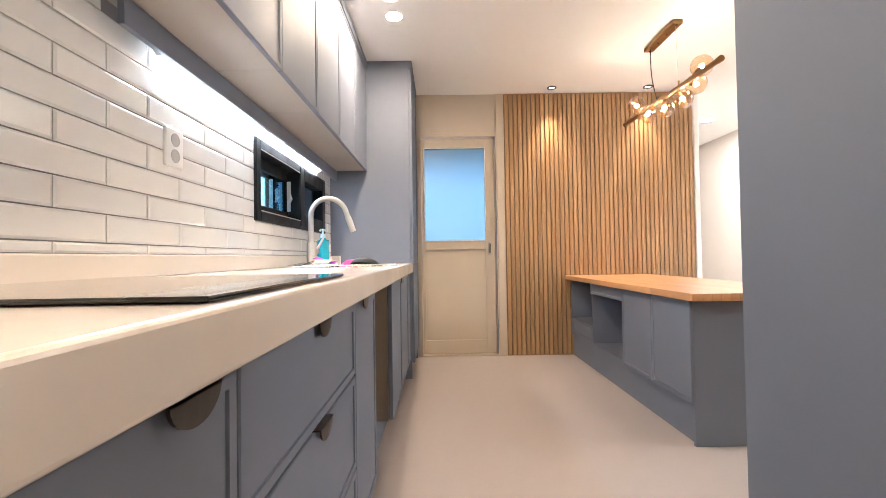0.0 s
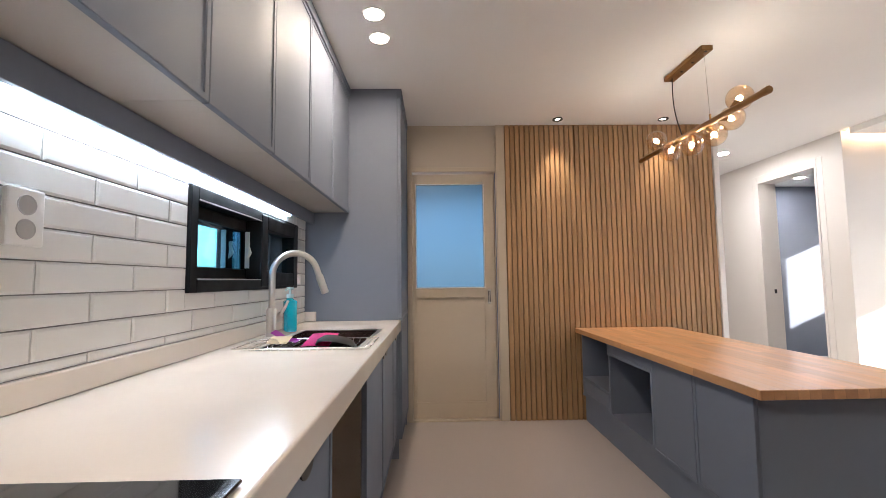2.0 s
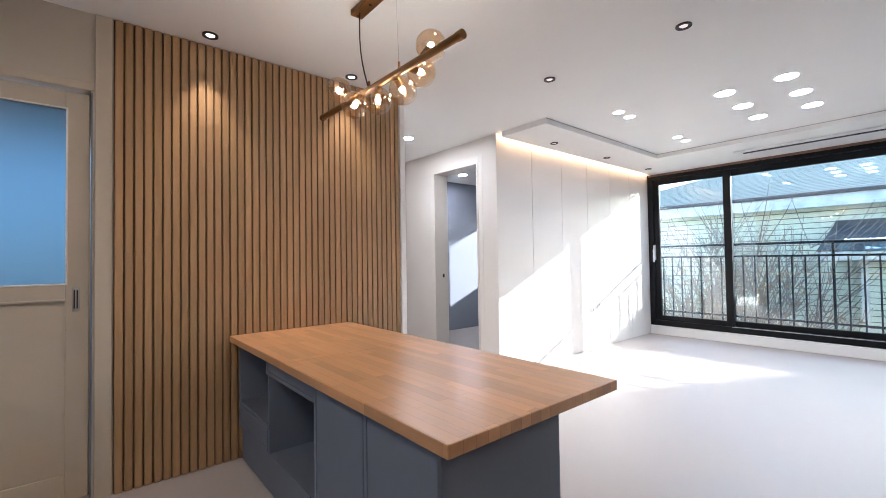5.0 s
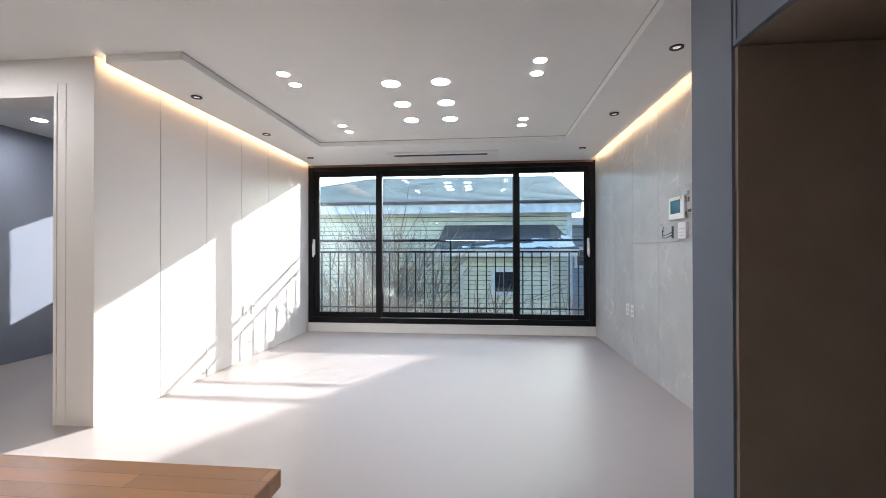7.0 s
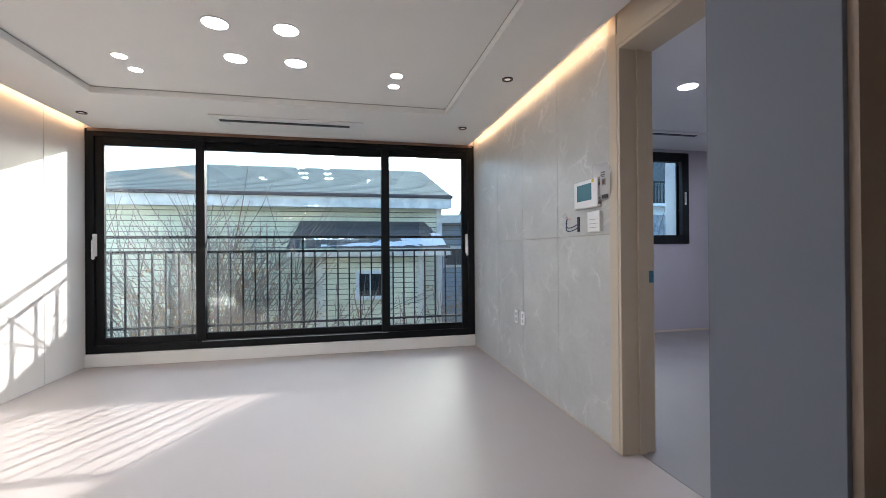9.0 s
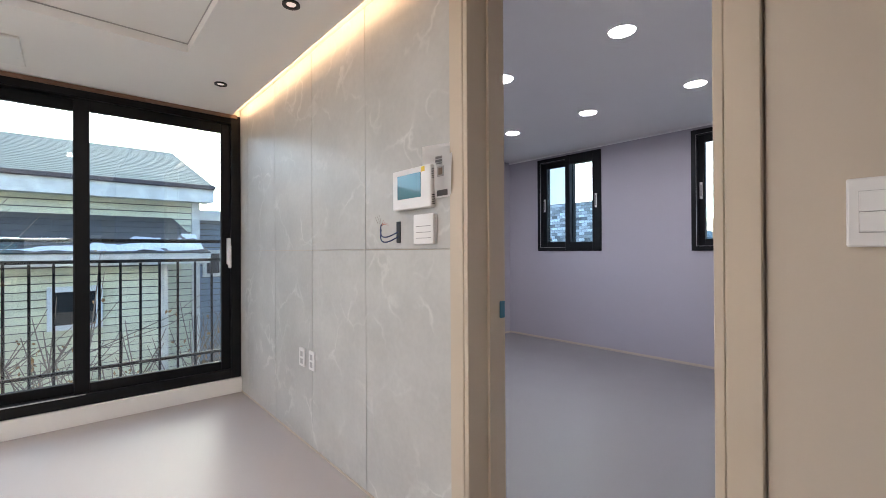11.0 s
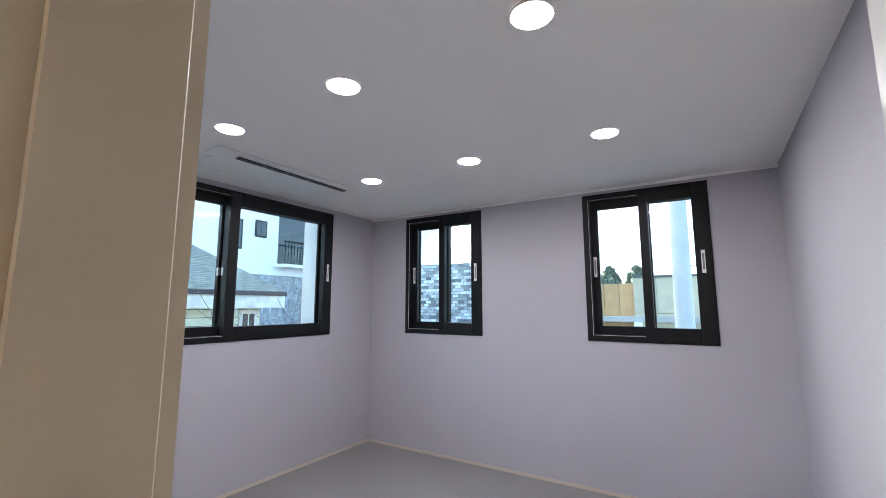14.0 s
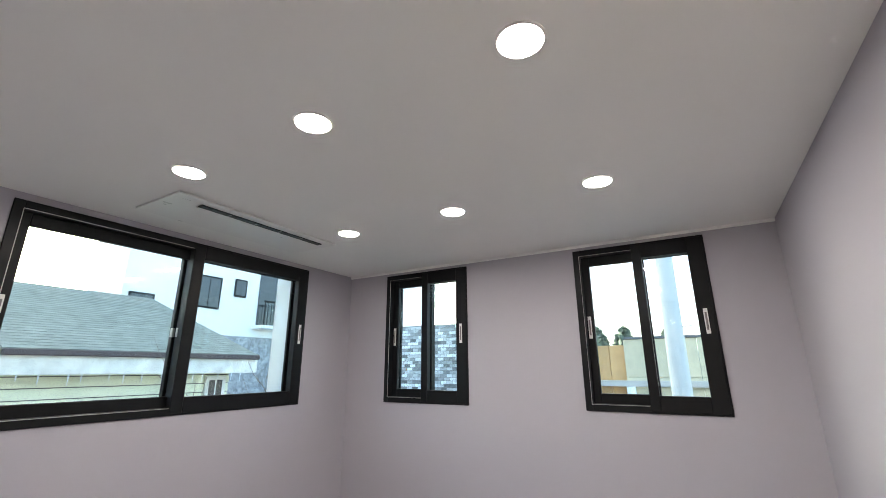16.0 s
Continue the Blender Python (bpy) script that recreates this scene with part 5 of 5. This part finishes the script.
part("gutter", boxed(11.93, 12.02, -0.58, 8.6, 2.25, 2.32, bevel=0.01), M_GUTTER, h1)
shingled(h1, ((12.0, -0.56, 2.31), (12.0, 8.6, 2.31), (15.0, 5.3, 3.40), (15.0, -0.4, 3.40)), 24)
part("roof", boxed(12.1, 17.9, -0.50, 8.5, 2.1, 2.3), M_SHINGLE, h1)
rb = BM()
vs = [rb.verts.new(v) for v in ((15, -0.4, 3.39), (15, 5.3, 3.39), (18, 8.6, 2.31), (18, -0.56, 2.31), (12, -0.56, 2.31), (12, 8.6, 2.31))]
for f in ((0, 1, 2, 3), (0, 3, 4), (1, 5, 2)):
    rb.faces.new([vs[k] for k in f])
part("roof_slope", rb, M_SHINGLE, h1)
ax = thing("annex", (11.7, 1.2, GZ), "small sided annex with snow on its dark roof", "house", "neighbouring houses")
part("wall", boxed(11.25, 12.38, 0.25, 2.2, GZ, 1.0), M_GAP_SHADE, ax)
boards(ax, 11.249, 0.25, 2.2, -2.0, 1.0, M_SIDING, 0.1)
for y in (0.23, 2.14):
    part("corner_board", boxed(11.20, 11.26, y, y + 0.09, GZ, 1.0), M_FASCIA, ax)
part("fascia", boxed(10.98, 11.02, -0.28, 2.75, 1.02, 1.16), M_FASCIA, ax)
shingled(ax, ((10.98, -0.28, 1.17), (10.98, 2.75, 1.17), (12.4, 2.65, 1.76), (12.4, 0.0, 1.76)), 6, M_SHINGLE_DARK)
part("soffit", boxed(11.02, 12.38, -0.2, 2.7, 1.01, 1.05), M_FASCIA, ax)
small_window(ax, 11.22, 1.05, 1.46, 0.26, 0.68, M_SNOW)
sn = BM()
NX, NYC = 22, 70
grid = []
for i in range(NX + 1):
    row_ = []
    for j in range(NYC + 1):
        x, y = 11.02 + 0.66 * i / NX, -0.20 + 2.35 * j / NYC
        edge_x = (x - 11.02) / (0.62 - 0.26 * max(0.0, y))
        f = 0.55 - abs(edge_x - 0.35) + 0.55 * noise.noise((x * 5, y * 3, 2.0)) + 0.25 * noise.noise((x * 14, y * 11, 7.0)) - 0.12 * y
        row_.append((sn.verts.new((x, y, 1.178 + (x - 10.98) * 0.4155 + 0.07 * max(-0.25, min(f, 0.5)))), f))
    grid.append(row_)
for i in range(NX):
    for j in range(NYC):
        q = (grid[i][j], grid[i + 1][j], grid[i + 1][j + 1], grid[i][j + 1])
        if max(f for _, f in q) > 0:
            sn.faces.new([v for v, _ in q])
bmesh.ops.delete(sn, geom=[v for v in sn.verts if not v.link_faces], context="VERTS")
solo("snow_patch", sn, M_SNOW, "patches of old snow on the annex roof", "snow", kind="stuff", smooth=True)
bh = thing("shed", (14.2, -1.5, GZ), "blue-grey sided shed between the houses", "house", "neighbouring houses")
part("wall", boxed(13.5, 15.0, -1.75, -0.45, GZ, 1.9), M_GAP_SHADE, bh)
boards(bh, 13.499, -1.75, -0.45, -1.0, 1.8, M_SIDING_BLUE, 0.12)
part("roof", boxed(13.2, 15.2, -1.85, -0.42, 1.9, 2.0, bevel=0.01), M_SHINGLE, bh)
small_window(bh, 13.5, -1.25, -0.75, 0.75, 1.15)
part("fascia", boxed(13.15, 13.2, -1.85, -0.42, 1.80, 2.0), M_FASCIA, bh)

h2 = thing("house", (14.5, -3.6, GZ), "pale-sided house with dark shingle roof", "house", "neighbouring houses")
part("wall", boxed(12.4, 17.5, -5.2, -1.9, GZ, 1.5), M_GAP_SHADE, h2)
boards(h2, 12.399, -5.2, -1.9, -0.4, 1.42, M_SIDING, 0.15)
part("fascia", boxed(12.0, 12.05, -5.5, -1.9, 1.42, 1.66), M_FASCIA, h2)
part("soffit", boxed(12.05, 12.45, -5.5, -1.9, 1.44, 1.48), M_FASCIA, h2)
part("gutter", boxed(11.93, 12.02, -5.5, -1.9, 1.66, 1.74, bevel=0.01), M_GUTTER, h2)
shingled(h2, ((12.0, -5.5, 1.74), (12.0, -1.9, 1.74), (15.0, -1.9, 3.0), (15.0, -4.85, 3.0)), 30)
rb = BM()
vs = [rb.verts.new(v) for v in ((15, -4.85, 2.99), (15, -1.9, 2.99), (18, -1.9, 1.74), (18, -5.5, 1.74), (12, -5.5, 1.74), (12, -1.9, 1.74))]
for f in ((0, 1, 2, 3), (0, 3, 4), (1, 5, 2)):
    rb.faces.new([vs[k] for k in f])
part("roof_slope", rb, M_SHINGLE, h2)
small_window(h2, 12.4, -5.05, -4.8, 0.85, 1.3)
for i in range(14):
    y = -2.1 - i * 0.24 - 0.05 * math.sin(i * 3.7)
    ln = 0.08 + 0.07 * abs(math.sin(i * 2.3))
    part("icicle", rod(BM(), (12.02, y, 1.42 - ln), (12.02, y, 1.42), 0.002, 6, 0.012), M_SNOW, h2)

ap = thing("apartment_building", (27, -16, GZ), "white rendered apartment block with grey brick base", "apartment building")
M_RENDER = mat("white_render", (0.88, 0.88, 0.87), 0.8, var=0.03, scale=1, bump=0.02)
M_BRICKG = mat("grey_brick", (0.34, 0.35, 0.36), 0.85, var=0.55, scale=5, bump=0.05, bscale=9, dist=0.02)
part("wall", boxed(23.3, 26.3, -30, -7.65, 3.0, 13), M_RENDER, ap)
part("base_wall", boxed(23.32, 26.3, -30, -11.4, GZ, 3.0), M_BRICKG, ap)
part("base_wall", boxed(23.32, 26.3, -11.4, -7.65, GZ, 3.0), M_RENDER, ap)
for y0_, y1_, z0_, z1_ in ((-11.5, -10.5, 4.2, 5.5), (-12.8, -12.3, 4.9, 5.6), (-8.75, -7.95, 3.6, 4.35), (-9.2, -8.2, 7.0, 8.4), (-12.0, -11.0, 7.2, 8.5)):
    small_window(ap, 23.3, y0_, y1_, z0_, z1_, M_FRAME)
dw = part("balcony_door", boxed(23.25, 23.31, -15.6, -13.6, 3.6, 6.2), M_DARKPANE, ap)
bl = part("balcony", boxed(22.5, 23.3, -15.8, -13.4, 3.4, 3.55), M_RENDER, ap)
for i in range(13):
    y = -15.75 + i * 0.19
    part("bar", boxed(22.5, 22.53, y, y + 0.025, 3.55, 4.65), M_FRAME, bl)
part("top_rail", boxed(22.48, 22.55, -15.8, -13.4, 4.65, 4.72), M_FRAME, bl)

# brick house to the south, its bricks laid as courses
br = thing("brick_house", (13.5, -16, GZ), "grey brick house with mottled pale bricks", "house", "neighbouring houses")
part("wall", boxed(10.6, 17, -19, -14.02, GZ, 3.1), M_GROUT, br)
M_BRICKV = mat("mottled_brick", (0.48, 0.49, 0.50), 0.8, var=0.2, scale=10, random=0.75)
bm = boxed(0, 0.235, -0.03, 0, 0, 0.105, bevel=0.006)
bmesh_brick = mesh_of("brick", bm, M_BRICKV)
n = 0
for r in range(20):
    for k in range(15):
        x = 11.2 + k * 0.25 + (0.125 if r % 2 else 0)
        if n < 300:
            ob = new("brick", bmesh_brick)
            ob.parent = br
            ob.location = Vector((x, -14.0, 0.72 + r * 0.118)) - br.location
            n += 1
wl = thing("yard_wall", (6.2, -14, GZ), "orange and beige block wall with a metal cap", "wall")
M_ORANGE, M_BEIGEB = mat("orange_block", (0.62, 0.36, 0.16), 0.8, var=0.12, scale=4, random=0.08), mat("beige_block", (0.62, 0.54, 0.38), 0.8, var=0.12, scale=4, random=0.06)
M_CAP = mat("dark_cap", (0.12, 0.13, 0.14), 0.6)
for r in range(5):
    for k in range(4):
        part("block", boxed(6.53 + k * 0.45, 6.97 + k * 0.45, -14.2, -13.9, GZ + r * 1.03, GZ + r * 1.03 + 1.022, bevel=0.01), M_ORANGE, wl)
    for k in range(5):
        part("block", boxed(3.4 + k * 0.63, 4.02 + k * 0.63, -14.3, -14.0 + 0.25, GZ + r * 1.06, GZ + r * 1.06 + 1.05, bevel=0.01), M_BEIGEB, wl)
part("cap", boxed(3.3, 6.5, -14.4, -13.7, 2.30, 2.36), M_CAP, wl)
part("ledge", boxed(3.3, 8.5, -14.4, -13.55, 0.98, 1.14, bevel=0.01), mat("grey_ledge", (0.48, 0.46, 0.43), 0.8, var=0.1), wl, "grey concrete ledge")
part("column", rod(BM(), (6.42, -13.5, GZ), (6.42, -13.5, 0.98), 0.12, 14), M_RENDER, wl, "white round column")
pl = thing("utility_pole", (5.0, -9.0, GZ), "pale concrete utility pole", "pole")
part("shaft", rod(BM(), (5.05, -9.0, GZ), (4.95, -9.0, 9.0), 0.19, 18, 0.12), mat("pale_concrete", (0.55, 0.56, 0.55), 0.8, var=0.06, scale=5), pl, smooth=True)
for z in (2.2, 2.9, 3.6):
    part("step_bolt", rod(BM(), (4.85, -8.95, z), (4.68, -8.95, z + 0.02), 0.012, 6), M_STEEL, pl)


def leafy(name, x, y, z0, h, w, label, seed, leaf, count):
    rnd = random.Random(seed)
    t = thing(name, (x, y, z0), label, "tree", "far trees")
    tr = BM()
    tube(tr, [(x + 0.1 * math.sin(i), y, z0 + h * 0.9 * i / 6) for i in range(7)], [w * 0.05 * (1.05 - i / 6.5) + 0.02 for i in range(7)], 8)
    for i in range(14):
        zz = z0 + h * (0.35 + 0.55 * i / 14)
        a = rnd.uniform(0, 6.28)
        r = w * 0.5 * (1.0 - 0.6 * i / 14)
        tube(tr, [(x, y, zz), (x + 0.6 * r * math.cos(a), y + 0.6 * r * math.sin(a), zz + 0.1 * h * 0.3), (x + r * math.cos(a), y + r * math.sin(a), zz + 0.12 * h)], [0.05, 0.03, 0.012], 5)
    part("trunk", tr, mat("bark_" + name, (0.10, 0.075, 0.055), 0.9, var=0.3, scale=10), t)
    cr = BM()
    for i in range(count):
        f = rnd.random() ** 0.7
        zz = z0 + h * (0.35 + 0.65 * f)
        r = w * 0.5 * (1.02 - f) * rnd.uniform(0.3, 1.1) + 0.1
        a = rnd.uniform(0, 6.28)
        c = Vector((x + r * math.cos(a), y + r * math.sin(a), zz))
        s = rnd.uniform(0.10, 0.28) * w / 4
        q = Euler((rnd.uniform(0, 6), rnd.uniform(0, 6), rnd.uniform(0, 6))).to_matrix()
        v = [cr.verts.new(c + q @ Vector(p) * s) for p in ((-1, -0.5, 0), (1, -0.5, 0.1), (0.8, 0.6, 0), (-0.7, 0.6, 0.2))]
        cr.faces.new(v)
    part("crown", cr, leaf, t)


M_PINE = mat("pine_green", (0.115, 0.15, 0.11), 0.8, var=0.35, scale=3)
leafy("pine_tree", 12.5, -60, GZ, 9.5, 8, "distant dark green pine", 3, M_PINE, 420)
leafy("pine_tree", 7.5, -62, GZ, 9.2, 9, "distant dark green pine", 4, M_PINE, 420)
leafy("pine_tree", 17.0, -66, GZ, 10, 9, "distant dark green pine", 5, M_PINE, 420)
fw = BM()
rnd = random.Random(11)
for i in range(240):
    ball(fw, (rnd.uniform(-60, 70), rnd.uniform(-150, -110), GZ + rnd.uniform(2, 7)), rnd.uniform(2, 4.5), 7, 5, (1, 1, 0.8))
solo("far_woods", fw, mat("hazy_woods", (0.16, 0.20, 0.22), 0.9, var=0.3, scale=0.3), "hazy blue-green wooded ridge far off", "woods", kind="stuff")


def shrub(x, y, z0, h, w, seed, n, label):
    rnd = random.Random(seed)
    t = thing("bare_shrub", (x, y, z0), label, "shrub", "winter shrubs")
    b = BM()
    tips = []
    for i in range(n):
        a, lean = rnd.uniform(0, 6.28), rnd.uniform(0.2, 1.0)
        p = Vector((x + rnd.uniform(-0.15, 0.15) * w, y + rnd.uniform(-0.15, 0.15) * w, z0))
        d = Vector((math.cos(a) * lean * w * 0.5 / h, math.sin(a) * lean * w * 0.5 / h, 1)).normalized()
        pts, L = [p.copy()], h * rnd.uniform(0.6, 1.05)
        for k in range(6):
            d = (d + Vector((rnd.uniform(-0.25, 0.25), rnd.uniform(-0.25, 0.25), rnd.uniform(-0.1, 0.12)))).normalized()
            p = p + d * L / 6
            pts.append(p.copy())
            if k > 1:
                for _ in range(4):
                    e = (d + Vector((rnd.uniform(-1, 1), rnd.uniform(-1, 1), rnd.uniform(-0.2, 0.7)))).normalized()
                    q = p + e * L * rnd.uniform(0.08, 0.22)
                    q2 = q + (e + Vector((0, 0, 0.3))).normalized() * L * 0.08
                    tube(b, [p, q, q2], [0.007, 0.005, 0.003], 4)
                    tips.extend((q, q2))
        tube(b, pts, [0.010 * (1 - j / 8) for j in range(7)], 5)
    part("branches", b, M_TWIG, t)
    lf = BM()
    for q in tips:
        if rnd.random() < (1.15 - (q.z - z0) / h * 1.05):
            for _ in range(3):
                c = q + Vector((rnd.uniform(-0.06, 0.06), rnd.uniform(-0.06, 0.06), rnd.uniform(-0.06, 0.06)))
                r = Euler((rnd.uniform(0, 6), rnd.uniform(0, 6), rnd.uniform(0, 6))).to_matrix()
                lf.faces.new([lf.verts.new(c + r @ Vector(v) * 0.03) for v in ((-1, 0, 0), (0, -0.5, 0.1), (1, 0, 0), (0, 0.5, 0.1))])
    if len(lf.faces):
        part("leaves", lf, M_DRYLEAF, t, "dry orange leaves")


M_TWIG = mat("twig", (0.28, 0.22, 0.18), 0.9, var=0.3, scale=20)
M_DRYLEAF = mat("dry_leaf", (0.42, 0.24, 0.10), 0.8, var=0.4, scale=9)
shrub(10.3, 3.72, GZ, 4.4, 1.15, 21, 62, "leafless shrub with dry orange leaves")
shrub(10.6, 4.35, GZ, 4.5, 1.1, 22, 20, "leafless shrub with dry orange leaves")
shrub(9.9, 0.9, GZ, 3.15, 2.4, 23, 22, "tangle of bare winter twigs")
shrub(10.0, -0.7, GZ, 3.2, 2.2, 24, 20, "tangle of bare winter twigs")
shrub(11.3, -4.6, GZ, 4.4, 1.6, 25, 10, "tangle of bare winter twigs")
shrub(11.0, -6.3, GZ, 4.6, 2.0, 26, 14, "tangle of bare winter twigs")

# Unseen outer wall, added to throw sunlight back at the neighbouring houses.
structure("wall_outer_east", holed("x", 7.956, 7.998, 0.06, 7.2, GZ, 2.75, [(0.09, 4.47, -0.13, 2.42), (5.2, 6.5, 1.0, 2.42)]), M_RENDER, "unseen pale outer wall added to bounce sunlight onto the houses", "wall")

# ---- balcony railing ----
RX = 8.02
rl = thing("balcony_railing", (RX, 2.2, 0.0), "black steel window railing with upright bars", "railing")
part("top_rail", boxed(RX - 0.02, RX + 0.02, -0.05, 4.40, 1.262, 1.292, bevel=0.003), M_FRAME, rl)
part("middle_rail", boxed(RX - 0.016, RX + 0.016, -0.05, 4.40, 1.105, 1.130, bevel=0.003), M_FRAME, rl)
part("bottom_rail", boxed(RX - 0.016, RX + 0.016, -0.05, 4.40, 0.302, 0.325, bevel=0.003), M_FRAME, rl)
for y, w in ((-0.03, 0.02), (2.154, 0.013), (4.38, 0.02)):
    part("post", boxed(RX - w, RX + w, y - w, y + w, 0.0, 1.261, bevel=0.003), M_FRAME, rl)
for i in range(34):
    y = 0.114 + i * 0.1275
    if i != 16:
        part("bar", boxed(RX - 0.008, RX + 0.008, y - 0.008, y + 0.008, 0.05, 1.104), M_FRAME, rl)
structure("window_ledge", boxed(EX + 0.201, RX + 0.06, -0.1, 4.45, -0.12, -0.001), M_RENDER, "narrow outer ledge under the window", "ledge")
# ---- pieces of the setting ----
slat_wall = bpy.data.objects["wall_slat"]
part("slat_backing", boxed(1.428, 3.157, FY - 0.006, FY - 0.001, 0.001, KC - 0.002), M_SLAT_BACK, slat_wall, "dark backing behind the slats")
pitch = (3.157 - 1.428) / 42
sm = None
for i in range(42):
    x = 1.428 + pitch * (i + 0.5)
    if sm is None:
        b = boxed(-0.0165, 0.0165, -0.008, 0.008, 0, KC - 0.006, bevel=0.002)
        sm = mesh_of("slat", b, M_SLAT)
    ob = new("slat", sm)
    ob.parent = slat_wall
    ob.location = Vector((x, FY - 0.0155, 0.002)) - slat_wall.location

kwall = bpy.data.objects["wall_kitchen_west"]
TW, TH, G = 0.290, 0.0708, 0.003
cache = {}
Z = 0.8794
row = 1
while Z < 1.78:
    z0, z1 = max(Z, CZ + 0.064), min(Z + TH - G, 1.78)
    if z1 - z0 > 0.01:
        y = -0.704 if row % 2 else -0.849
        far = 1.163 if z1 > 1.552 else 3.304
        while y < far:
            a, b = max(y, -0.6), min(y + TW - G, far)
            spans, sides = [(a, b, z0, z1)], []
            k0, k1, kz0, kz1 = KWIN[0] - 0.001, KWIN[1] + 0.001, KWIN[2] - 0.001, KWIN[3] + 0.001
            if b > k0 and a < k1 and z1 > kz0 and z0 < kz1:
                spans = []
                if a < k0 - 0.006:
                    sides.append((a, k0, z0, z1))
                    a = k0
                if b > k1 + 0.006:
                    sides.append((k1, b, z0, z1))
                    b = k1
                if z0 < kz0 - 0.012:
                    spans.append((a, b, z0, kz0))
                elif z1 > kz1 + 0.012:
                    spans.append((a, b, kz1, z1))
            for p, q, r, s in spans + sides:
                if q - p < 0.006:
                    continue
                key = (round(q - p, 3), round(s - r, 3))
                if key not in cache:
                    bm = boxed(0, 0.008, 0, q - p, 0, s - r)
                    f = max(bm.faces, key=lambda f: f.normal.x)
                    bmesh.ops.inset_region(bm, faces=[f], thickness=min(0.009, (q - p) * 0.3, (s - r) * 0.3), depth=0.003)
                    cache[key] = mesh_of("tile", bm, M_TILE)
                ob = new("tile", cache[key])
                ob.parent = kwall
                ob.location = Vector((0.0005, p, r)) - kwall.location
            y += TW
    Z += TH
    row += 1

wn_ = bpy.data.objects["wall_north"]
xs = [HX - 0.013, 5.0, 5.546, 6.086, 6.63, 7.175, EX]
for a, b in zip(xs, xs[1:]):
    part("panel", boxed(a + (0.003 if a > HX else 0), b - 0.003, NY, NY + 0.011, 0.002, KC - 0.002, bevel=0.0015), M_PANEL, wn_)
ws = bpy.data.objects["wall_south"]
xs = [5.074, 5.703, 6.319, 6.935, 7.55, EX]
for a, b in zip(xs, xs[1:]):
    for z0, z1 in ((0.002, 1.192), (1.195, KC - 0.002)):
        part("panel", boxed(a + 0.0018, b - 0.0018, SY - 0.011, SY, z0, z1, bevel=0.0008), M_STONE, ws)
